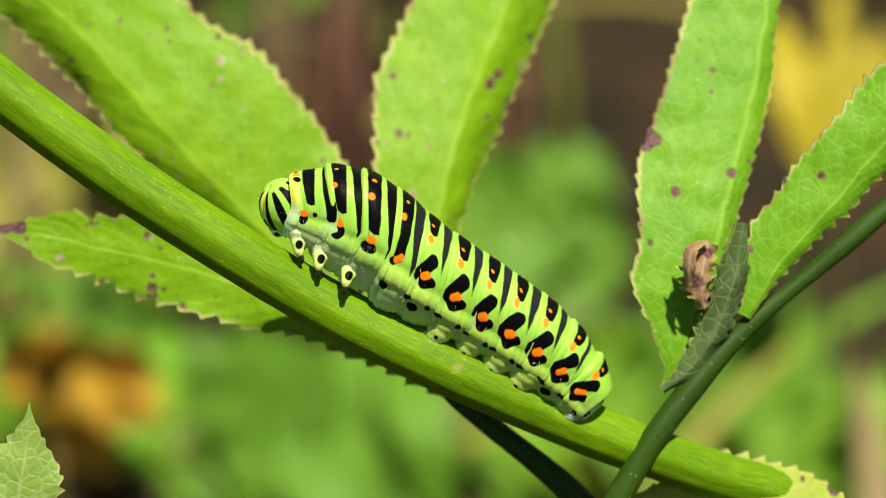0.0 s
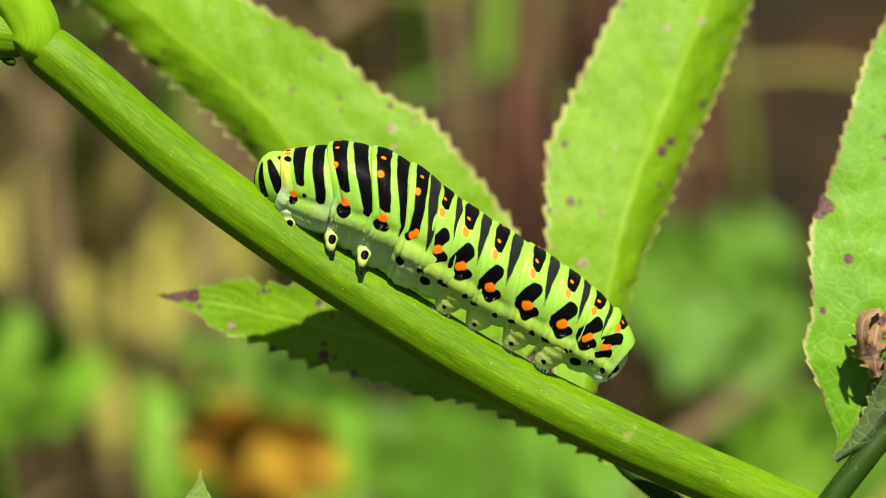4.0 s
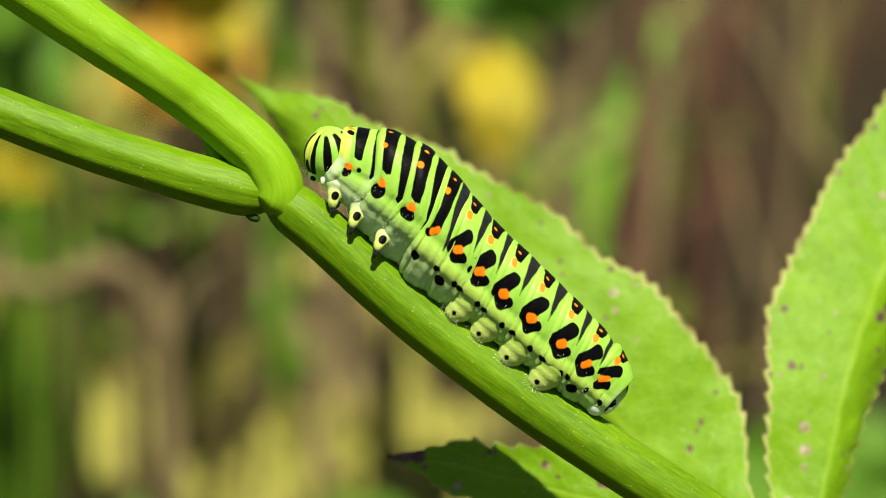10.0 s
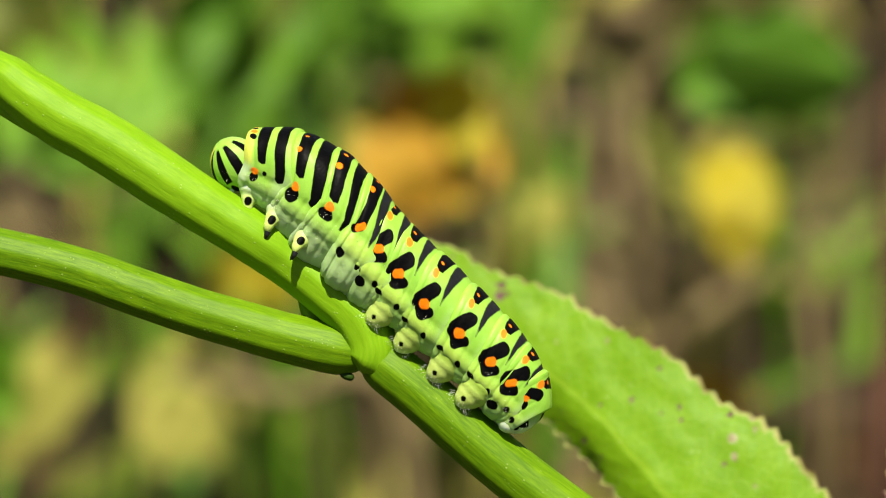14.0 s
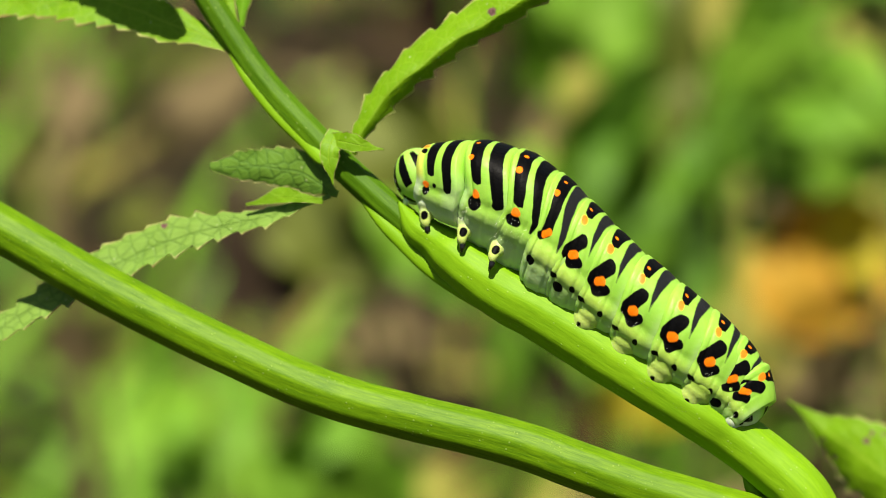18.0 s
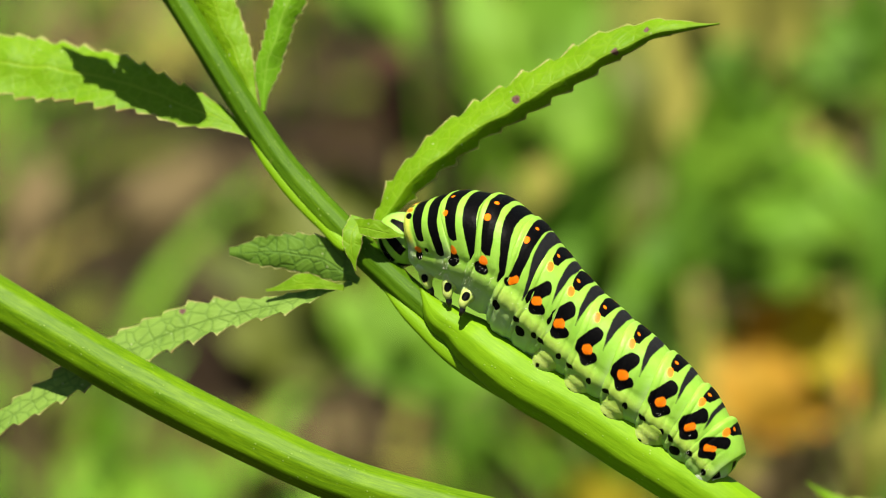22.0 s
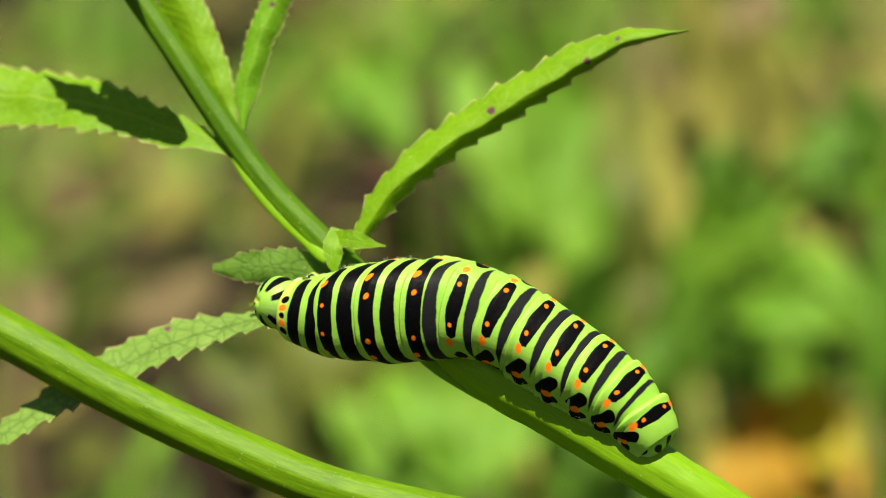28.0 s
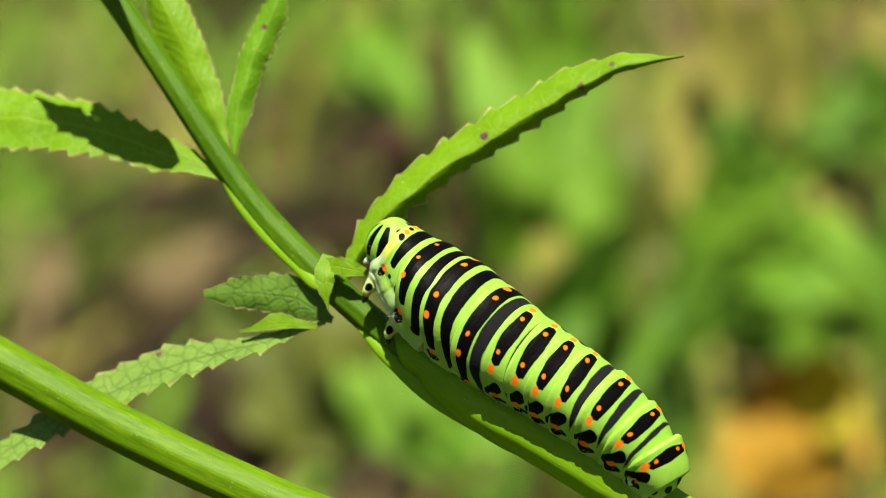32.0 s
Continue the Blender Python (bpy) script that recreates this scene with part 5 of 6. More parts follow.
undergrowth_leaf((-46.4, 460.0, 73.2), (-50.7, 460.0, 85.0), (-55.1, 460.0, 96.9), 9, BG_YELLOW, 134)
undergrowth_leaf((-95.4, 480.0, 38.6), (-110.6, 480.0, 43.1), (-128.9, 480.0, 41.5), 8, BG_YELLOW, 135)
for x, y, lean_x, r, kind, label, seed in ((84, 560, 5, 2.6, BG_RED, "reddish dry stalk in the undergrowth", 40), (98, 600, -12, 1.5, BG_TAN, "thin pale stalk in the undergrowth", 41), (112, 560, -30, 1.6, BG_TAN, "thin pale stalk in the undergrowth", 42), (122, 590, 8, 3.0, BG_RED, "reddish dry stalk in the undergrowth", 43),
                                           (76, 610, 20, 2.2, BG_OLIVE, "olive stalk in the undergrowth", 44), (104, 540, 14, 1.5, BG_TAN, "thin pale stalk in the undergrowth", 45), (136, 580, -16, 2.4, BG_OLIVE, "olive stalk in the undergrowth", 46), (52, 600, 6, 1.5, BG_TAN, "thin pale stalk in the undergrowth", 47)):
    far_stalk([(x, y, -20.0), (x + lean_x * 0.5, y, 45.0), (x + lean_x, y, 112.0)], r, kind, label, seed)
far_stalk([(59.7, 500.0, -18.4), (61.2, 500.0, 24.9), (63.6, 500.0, 68.2), (64.3, 500.0, 99.1)], 3.6, BG_RED, "reddish dry stalk in the undergrowth", 1)
far_stalk([(69.6, 520.0, -20.5), (67.9, 520.0, 3.3), (69.4, 520.0, 34.8)], 3.2, BG_RED, "reddish dry stalk in the undergrowth", 2)
far_stalk([(-62.5, 480.0, -48.2), (-64.0, 480.0, -18.0), (-67.1, 480.0, 16.8)], 2.8, BG_TAN, "pale dry stalk in the undergrowth", 3)
far_stalk([(-69.1, 470.0, 5.5), (-100.6, 470.0, 11.5), (-133.8, 470.0, 19.0)], 2.8, BG_TAN, "fallen pale stalk in the undergrowth", 4)
far_stalk([(-75.2, 470.0, 8.4), (-97.6, 470.0, 12.1), (-126.0, 470.0, 16.6)], 2.6, BG_TAN, "fallen pale stalk in the undergrowth", 5)
far_stalk([(-22.3, 500.0, -49.3), (-25.4, 500.0, -24.6), (-22.3, 500.0, 1.7)], 3.5, BG_TAN, "pale dry stalk in the undergrowth", 6)
far_stalk([(-3.5, 500.0, 48.8), (-6.6, 500.0, 75.2), (-8.1, 500.0, 104.8)], 3.0, BG_TAN, "pale dry stalk in the undergrowth", 7)
far_stalk([(43.7, 520.0, 3.3), (40.5, 520.0, 41.3), (42.1, 520.0, 79.3)], 2.4, BG_TAN, "pale dry stalk in the undergrowth", 8)
far_stalk([(-281.0, 500.0, 92.2), (-277.9, 500.0, 114.9), (-283.4, 500.0, 144.5)], 3.6, BG_TAN, "pale dry stalk in the undergrowth", 9)


# ---- what moves ----
CRAWL = []


def crawl(t, gaze, rolls, places):
    """The middles of the head and of the twelve rings at t, in the plan; gaze: how far the head turns to the eye; rolls: how far the back does, at the rings 1, 4, 7 and 11; in degrees."""
    CRAWL.append((t, gaze, rolls, [Vector(p) for p in places]))


crawl(0, 35, (12, 9, 20, 18), [(20.2, -1.4, -14.6), (23.6, -2.1, -14.5), (26.8, -1.9, -15.6), (30.4, -1.8, -17.4), (33.5, -1.7, -19.5), (36.5, -1.6, -21.6), (39.9, -1.5, -23.7), (43.3, -1.1, -25.8), (46.6, -1.0, -28.0), (49.8, -0.9, -30.2), (52.7, -0.8, -32.7), (55.0, -0.7, -35.5), (55.1, -0.7, -36.7)])
crawl(0.5, 50, (14, 2, 28, 11), [(19.7, -1.5, -13.6), (22.9, -2.1, -13.4), (25.5, -1.9, -14.5), (28.6, -1.8, -16.1), (31.4, -1.7, -17.9), (33.8, -1.7, -19.6), (36.7, -1.6, -21.4), (40.6, -1.4, -23.9), (44.7, -1.0, -26.6), (48.3, -0.9, -29.1), (50.8, -0.8, -31.1), (52.6, -0.8, -32.8), (52.8, -0.7, -34.0)])
crawl(1, 35, (11, 10, 19, 17), [(15.8, -1.5, -11.6), (19.0, -2.3, -11.7), (22.4, -2.1, -12.6), (26.1, -1.9, -14.3), (29.4, -1.8, -16.3), (32.2, -1.7, -18.2), (35.2, -1.6, -20.2), (38.4, -1.5, -22.4), (41.8, -1.3, -24.7), (45.4, -0.9, -27.3), (48.5, -0.9, -29.8), (50.7, -0.8, -32.3), (50.8, -0.8, -33.5)])
crawl(1.5, 10, (10, 11, 25, 9), [(11.0, -1.4, -10.7), (14.1, -2.6, -10.6), (18.9, -2.3, -11.0), (23.2, -2.1, -12.4), (26.6, -1.9, -14.3), (29.4, -1.8, -16.2), (32.6, -1.7, -18.4), (36.4, -1.6, -21.0), (40.4, -1.4, -23.8), (43.7, -1.0, -26.1), (46.1, -0.9, -28.0), (48.0, -0.9, -29.9), (48.3, -0.9, -31.1)])
crawl(2, 25, (13, 13, 22, 15), [(9.6, -1.7, -10.0), (12.9, -2.6, -9.3), (17.2, -2.4, -9.9), (21.5, -2.2, -11.4), (25.0, -2.0, -13.5), (27.8, -1.9, -15.4), (30.8, -1.8, -17.4), (34.0, -1.7, -19.7), (37.6, -1.6, -22.2), (41.3, -1.3, -24.8), (44.3, -1.0, -27.2), (46.3, -1.0, -29.3), (46.5, -1.0, -30.5)])
crawl(2.5, 45, (15, 15, 20, 10), [(8.3, -1.8, -9.0), (11.9, -2.6, -8.3), (15.4, -2.5, -8.9), (19.1, -2.3, -10.3), (22.3, -2.1, -12.1), (25.2, -2.0, -14.0), (28.5, -1.8, -16.2), (32.1, -1.7, -18.7), (35.8, -1.6, -21.2), (39.0, -1.5, -23.4), (41.7, -1.3, -25.4), (44.0, -1.1, -27.5), (44.2, -1.0, -28.7)])
crawl(3, 30, (16, 10, 22, 11), [(5.8, -1.9, -6.6), (9.2, -2.7, -6.6), (13.3, -2.6, -7.5), (17.2, -2.4, -9.1), (20.4, -2.2, -11.0), (23.0, -2.1, -12.7), (25.8, -1.9, -14.5), (29.2, -1.8, -16.7), (33.3, -1.7, -19.3), (37.1, -1.6, -21.8), (40.0, -1.5, -23.9), (42.0, -1.2, -25.5), (42.3, -1.1, -26.7)])
crawl(3.5, 20, (9, 12, 12, 18), [(3.0, -2.0, -5.0), (6.4, -2.8, -5.2), (10.5, -2.7, -6.0), (14.5, -2.6, -7.5), (17.8, -2.4, -9.5), (20.8, -2.2, -11.6), (24.1, -2.0, -13.6), (27.4, -1.9, -15.8), (30.7, -1.8, -17.8), (34.0, -1.7, -20.0), (37.2, -1.6, -22.3), (39.8, -1.5, -24.6), (40.1, -1.5, -25.8)])
crawl(4, 10, (18, 10, 24, 10), [(0.1, -2.0, -3.8), (3.3, -2.8, -4.3), (8.3, -2.7, -5.2), (12.6, -2.6, -7.0), (15.9, -2.5, -8.9), (18.5, -2.3, -10.7), (21.3, -2.2, -12.3), (24.8, -2.0, -14.4), (29.0, -1.8, -16.8), (32.8, -1.7, -19.2), (35.6, -1.6, -21.1), (37.5, -1.6, -22.6), (37.9, -1.5, -23.8)])
crawl(4.5, 15, (14, 11, 8, 17), [(-0.5, -2.2, -2.5), (2.7, -2.9, -2.5), (6.8, -2.8, -3.6), (10.7, -2.7, -5.5), (14.0, -2.6, -7.6), (17.1, -2.4, -9.6), (20.2, -2.2, -11.6), (23.4, -2.1, -13.5), (26.6, -1.9, -15.4), (30.0, -1.8, -17.6), (33.0, -1.7, -19.8), (35.3, -1.6, -22.0), (35.5, -1.6, -23.2)])
crawl(6.5, 10, (16, 13, 13, 9), [(-8.3, -2.6, 3.3), (-5.1, -3.0, 3.8), (-0.7, -2.9, 2.2), (3.0, -2.9, -0.1), (6.0, -2.8, -2.5), (8.7, -2.7, -4.6), (11.7, -2.7, -6.7), (14.8, -2.6, -8.6), (18.0, -2.4, -10.5), (21.3, -2.2, -12.7), (23.9, -2.0, -15.0), (25.5, -2.0, -17.1), (25.5, -2.0, -18.4)])
crawl(7, 15, (15, 8, 20, 1), [(-11.0, -2.7, 5.5), (-7.7, -3.1, 5.5), (-3.0, -3.0, 3.9), (0.9, -2.9, 1.5), (3.8, -2.8, -0.8), (6.2, -2.8, -2.8), (9.0, -2.7, -4.8), (12.5, -2.6, -7.1), (16.3, -2.5, -9.5), (19.5, -2.3, -11.6), (21.7, -2.2, -13.4), (23.0, -2.1, -15.0), (23.1, -2.1, -16.2)])
crawl(7.5, 25, (11, 10, 17, 7), [(-12.8, -2.7, 6.5), (-9.2, -3.1, 6.7), (-5.0, -3.0, 5.1), (-1.3, -3.0, 2.8), (1.7, -2.9, 0.4), (4.3, -2.8, -1.7), (7.1, -2.8, -3.7), (10.1, -2.7, -5.7), (13.5, -2.6, -8.0), (16.9, -2.4, -10.5), (19.5, -2.3, -12.7), (21.0, -2.2, -14.7), (21.1, -2.2, -15.9)])
crawl(8, 40, (9, 6, 20, 2), [(-14.1, -2.7, 7.6), (-9.8, -3.2, 7.8), (-6.6, -3.1, 6.1), (-3.4, -3.0, 4.0), (-0.6, -2.9, 1.8), (2.0, -2.9, -0.2), (4.9, -2.8, -2.3), (8.4, -2.7, -4.6), (11.7, -2.7, -7.0), (14.5, -2.6, -9.2), (16.8, -2.4, -11.2), (18.7, -2.3, -13.2), (18.9, -2.3, -14.4)])
crawl(8.5, 30, (12, 4, 24, 2), [(-15.7, -2.9, 9.6), (-11.5, -3.2, 9.7), (-8.2, -3.1, 7.6), (-5.0, -3.0, 5.2), (-2.1, -3.0, 2.9), (0.5, -2.9, 0.9), (3.2, -2.8, -0.9), (6.4, -2.8, -3.1), (9.9, -2.7, -5.8), (13.3, -2.6, -8.5), (15.7, -2.5, -10.7), (17.1, -2.4, -12.3), (17.2, -2.4, -13.5)])
crawl(9, 10, (9, 8, 14, 6), [(-19.5, -3.1, 13.0), (-15.7, -3.4, 12.8), (-11.8, -3.2, 10.6), (-8.1, -3.1, 8.0), (-5.1, -3.0, 5.5), (-2.1, -3.0, 3.2), (1.0, -2.9, 0.9), (4.1, -2.8, -1.4), (7.0, -2.8, -3.7), (10.0, -2.7, -6.2), (12.6, -2.6, -8.7), (14.7, -2.6, -11.1), (14.8, -2.5, -12.3)])
crawl(9.5, 20, (12, 5, 22, 2), [(-21.3, -3.3, 14.8), (-17.6, -3.4, 14.3), (-13.6, -3.3, 12.2), (-10.1, -3.2, 9.6), (-7.4, -3.1, 7.2), (-5.0, -3.0, 5.0), (-2.2, -3.0, 2.8), (1.2, -2.9, 0.0), (4.9, -2.8, -3.0), (7.9, -2.7, -5.5), (10.0, -2.7, -7.4), (11.6, -2.7, -8.9), (11.9, -2.6, -10.1)])
crawl(10, 35, (12, 8, 13, 8), [(-21.7, -3.4, 16.8), (-18.2, -3.5, 15.7), (-15.0, -3.4, 13.8), (-11.7, -3.2, 11.2), (-9.0, -3.1, 8.5), (-6.6, -3.1, 6.2), (-4.1, -3.0, 3.9), (-1.3, -3.0, 1.5), (1.8, -2.9, -1.3), (5.1, -2.8, -4.2), (7.9, -2.7, -6.6), (9.9, -2.7, -8.5), (10.2, -2.7, -9.7)])
crawl(10.5, 25, (11, 7, 17, 2), [(-23.5, -3.5, 19.1), (-19.8, -3.5, 17.9), (-16.4, -3.5, 15.8), (-13.3, -3.3, 13.1), (-10.8, -3.2, 10.4), (-8.5, -3.2, 8.0), (-5.9, -3.1, 5.4), (-2.7, -3.0, 2.5), (0.6, -2.9, -0.6), (3.4, -2.8, -3.0), (5.6, -2.8, -4.9), (7.4, -2.8, -6.6), (7.6, -2.7, -7.8)])
crawl(11, 10, (13, 11, 15, 7), [(-26.3, -3.6, 21.2), (-22.8, -3.6, 20.4), (-18.7, -3.5, 17.9), (-15.1, -3.4, 14.8), (-12.5, -3.3, 11.8), (-10.3, -3.2, 9.2), (-8.0, -3.1, 6.8), (-5.2, -3.0, 4.2), (-2.1, -3.0, 1.2), (1.2, -2.9, -1.7), (3.7, -2.8, -4.0), (5.2, -2.8, -5.3), (5.4, -2.8, -6.5)])
crawl(11.5, 40, (9, 12, 7, 4), [(-28.1, -3.7, 23.4), (-24.5, -3.7, 22.8), (-21.1, -3.6, 20.9), (-17.9, -3.5, 18.1), (-15.3, -3.3, 15.1), (-13.0, -3.3, 12.1), (-10.2, -3.2, 9.0), (-7.4, -3.1, 6.1), (-4.6, -3.0, 3.5), (-1.8, -3.0, 0.9), (0.7, -2.9, -1.5), (2.8, -2.9, -3.6), (3.0, -2.8, -4.8)])
crawl(12, 30, (14, 4, 16, -4), [(-31.8, -3.8, 25.8), (-27.7, -3.8, 25.4), (-23.7, -3.7, 23.3), (-20.3, -3.6, 20.5), (-17.8, -3.4, 17.6), (-15.8, -3.4, 14.9), (-13.2, -3.3, 11.9), (-9.8, -3.2, 8.5), (-6.2, -3.1, 5.0), (-3.1, -3.1, 2.1), (-0.9, -2.9, 0.0), (0.7, -2.9, -1.7), (0.9, -2.9, -2.9)])
crawl(12.5, 15, (17, 0, 9, 3), [(-35.2, -4.0, 27.4), (-30.9, -4.0, 27.8), (-26.1, -3.8, 25.3), (-22.4, -3.7, 22.3), (-19.9, -3.6, 19.4), (-17.8, -3.5, 16.8), (-15.3, -3.4, 14.1), (-12.5, -3.3, 11.2), (-9.2, -3.2, 7.9), (-5.9, -3.2, 4.6), (-3.4, -3.1, 1.7), (-2.0, -3.0, -0.6), (-2.0, -2.9, -1.8)])
crawl(13, 35, (13, 2, 8, 3), [(-37.3, -4.2, 30.0), (-32.7, -4.2, 29.5), (-28.9, -4.0, 27.4), (-25.6, -3.8, 24.6), (-22.9, -3.8, 21.6), (-20.5, -3.7, 18.9), (-17.7, -3.5, 16.1), (-14.7, -3.4, 13.1), (-11.8, -3.4, 10.2), (-9.2, -3.3, 7.4), (-6.9, -3.2, 4.6), (-5.1, -3.1, 1.9), (-5.1, -3.0, 0.7)])
crawl(13.5, 25, (19, -8, 15, 0), [(-40.0, -4.3, 31.8), (-35.7, -4.4, 31.7), (-31.5, -4.1, 29.1), (-28.2, -3.9, 26.2), (-25.6, -3.9, 23.4), (-23.5, -3.8, 21.1), (-20.9, -3.7, 18.7), (-17.6, -3.6, 15.6), (-13.9, -3.5, 12.0), (-10.8, -3.4, 8.8), (-8.8, -3.3, 6.4), (-7.6, -3.2, 4.6), (-7.6, -3.2, 3.4)])
crawl(15.5, 10, (20, -6, -2, 1), [(-53.1, -4.8, 40.2), (-48.8, -6.5, 40.3), (-45.3, -6.2, 38.3), (-41.8, -5.9, 35.6), (-38.5, -4.9, 32.8), (-35.5, -4.4, 30.1), (-32.5, -4.2, 27.6), (-29.4, -4.1, 25.0), (-25.8, -4.0, 21.9), (-22.2, -3.9, 18.4), (-19.8, -3.7, 15.4), (-18.7, -3.6, 13.1), (-18.9, -3.6, 11.9)])
crawl(16, 10, (11, 2, -2, -6), [(-58.2, -4.9, 43.2), (-53.9, -6.8, 42.7), (-49.7, -6.5, 41.0), (-45.8, -6.2, 38.5), (-42.4, -5.9, 35.7), (-39.1, -5.1, 32.9), (-35.7, -4.4, 30.1), (-32.4, -4.2, 27.4), (-29.2, -4.2, 24.7), (-26.0, -4.1, 21.8), (-23.5, -3.9, 19.2), (-21.7, -3.8, 16.7), (-21.7, -3.7, 15.5)])
crawl(16.5, 10, (11, 6, 18, -7), [(-61.5, -5.1, 45.9), (-57.1, -6.9, 44.9), (-52.9, -6.7, 43.6), (-48.9, -6.5, 41.5), (-45.5, -6.2, 39.1), (-42.6, -5.9, 36.7), (-39.5, -5.3, 34.1), (-35.7, -4.4, 31.0), (-31.7, -4.3, 27.7), (-28.1, -4.2, 24.8), (-25.7, -4.1, 22.6), (-24.1, -4.0, 21.1), (-23.9, -3.9, 19.9)])
crawl(17, 25, (31, 7, 11, 5), [(-63.2, -5.2, 45.6), (-58.6, -6.9, 46.1), (-54.0, -6.8, 44.7), (-49.7, -6.5, 42.6), (-46.2, -6.2, 40.2), (-43.6, -6.0, 38.1), (-41.0, -5.8, 35.9), (-37.9, -4.7, 33.3), (-34.0, -4.5, 30.3), (-30.0, -4.4, 27.0), (-27.0, -4.2, 24.1), (-25.4, -4.2, 21.8), (-25.4, -4.2, 20.5)])
crawl(17.5, 10, (20, 12, 4, 2), [(-67.1, -5.2, 49.4), (-62.8, -7.2, 49.4), (-58.5, -7.0, 47.9), (-54.2, -6.8, 45.6), (-50.7, -6.6, 42.9), (-47.7, -6.4, 40.3), (-44.5, -6.1, 37.6), (-41.2, -5.8, 34.9), (-37.8, -4.7, 32.4), (-34.2, -4.5, 29.6), (-31.4, -4.4, 26.8), (-29.7, -4.3, 24.3), (-29.8, -4.3, 23.1)])
crawl(18, 3, (20, 5, 15, -1), [(-73.3, -5.2, 53.0), (-69.5, -6.9, 52.5), (-64.3, -7.2, 50.9), (-59.9, -7.0, 48.5), (-56.6, -6.9, 45.8), (-53.8, -6.8, 43.3), (-50.8, -6.6, 40.6), (-47.0, -6.3, 37.5), (-43.0, -6.0, 34.4), (-39.4, -5.2, 31.6), (-36.9, -4.5, 29.3), (-35.5, -4.5, 27.4), (-35.5, -4.5, 26.2)])
crawl(18.5, 3, (23, 13, 16, 9), [(-76.6, -5.4, 55.8), (-73.2, -6.8, 55.0), (-68.0, -7.1, 53.9), (-63.3, -7.2, 51.8), (-59.9, -7.0, 49.1), (-57.2, -6.9, 46.5), (-54.5, -6.8, 43.9), (-51.2, -6.6, 40.9), (-47.4, -6.3, 37.7), (-43.6, -6.0, 34.4), (-40.7, -5.7, 31.6), (-39.2, -5.2, 29.5), (-39.2, -5.0, 28.3)])
crawl(19, 25, (27, 18, 13, 2), [(-75.7, -5.7, 57.1), (-71.1, -6.7, 56.2), (-68.1, -7.1, 55.2), (-64.5, -7.2, 53.3), (-61.3, -7.1, 50.9), (-58.6, -7.0, 48.3), (-55.6, -6.8, 45.6), (-52.3, -6.7, 42.7), (-49.0, -6.5, 39.8), (-45.8, -6.2, 37.0), (-43.1, -6.0, 34.2), (-41.1, -5.8, 31.5), (-41.1, -5.8, 30.3)])
crawl(19.5, 20, (39, 10, 13, 3), [(-75.4, -6.0, 57.1), (-70.6, -6.7, 56.1), (-67.4, -7.2, 54.7), (-64.7, -7.2, 52.7), (-62.1, -7.2, 50.4), (-60.0, -7.1, 48.4), (-57.6, -6.9, 46.2), (-54.5, -6.8, 43.5), (-50.7, -6.6, 40.4), (-46.8, -6.3, 37.1), (-43.7, -6.0, 34.2), (-41.8, -5.9, 31.8), (-41.7, -5.8, 30.6)])
crawl(20, 10, (30, 7, 12, 4), [(-73.8, -6.2, 59.0), (-69.5, -6.9, 56.8), (-66.2, -7.3, 54.6), (-63.9, -7.2, 52.3), (-61.8, -7.1, 50.0), (-60.1, -7.1, 48.3), (-58.1, -7.0, 46.4), (-55.1, -6.8, 43.7), (-51.3, -6.6, 40.6), (-47.2, -6.3, 37.3), (-43.9, -6.0, 34.4), (-41.7, -6.0, 32.1), (-41.5, -5.9, 30.9)])
crawl(20.5, -10, (20, 6, 14, 5), [(-74.0, -3.5, 59.4), (-70.7, -6.5, 57.5), (-68.3, -7.1, 56.1), (-65.1, -7.3, 53.6), (-62.2, -7.2, 50.7), (-60.1, -7.1, 48.4), (-57.8, -6.9, 46.3), (-54.7, -6.8, 43.7), (-51.0, -6.6, 40.6), (-47.0, -6.3, 37.5), (-43.7, -6.0, 34.4), (-41.2, -6.0, 31.6), (-41.1, -6.0, 30.4)])
crawl(21, -15, (17, 6, 14, 7), [(-80.1, -1.2, 59.4), (-77.0, -4.8, 58.4), (-72.1, -6.7, 57.3), (-68.0, -7.1, 55.5), (-64.3, -7.2, 52.7), (-61.4, -7.1, 49.7), (-58.4, -7.0, 46.8), (-55.0, -6.8, 43.9), (-51.0, -6.6, 40.8), (-47.0, -6.3, 37.5), (-43.7, -6.0, 34.4), (-41.4, -6.0, 31.7), (-41.3, -5.9, 30.5)])
crawl(21.5, -10, (12, 11, 17, 9), [(-78.4, -1.8, 58.1), (-75.0, -5.4, 58.0), (-70.8, -6.7, 57.3), (-67.0, -7.3, 55.4), (-63.5, -7.2, 52.5), (-60.9, -7.1, 49.5), (-58.2, -7.0, 46.7), (-54.8, -6.8, 43.8), (-50.9, -6.6, 40.8), (-47.0, -6.3, 37.6), (-43.8, -6.0, 34.7), (-41.5, -5.9, 32.0), (-41.3, -5.9, 30.8)])
crawl(22, 15, (32, 12, 17, 8), [(-78.1, -4.5, 55.9), (-73.5, -6.3, 56.2), (-69.2, -6.9, 55.4), (-65.7, -7.3, 53.6), (-62.8, -7.2, 51.0), (-60.5, -7.1, 48.5), (-58.0, -6.9, 46.1), (-54.8, -6.8, 43.3), (-51.0, -6.6, 40.3), (-47.0, -6.3, 37.2), (-43.8, -6.0, 34.2), (-41.7, -5.9, 31.5), (-41.7, -5.9, 30.3)])
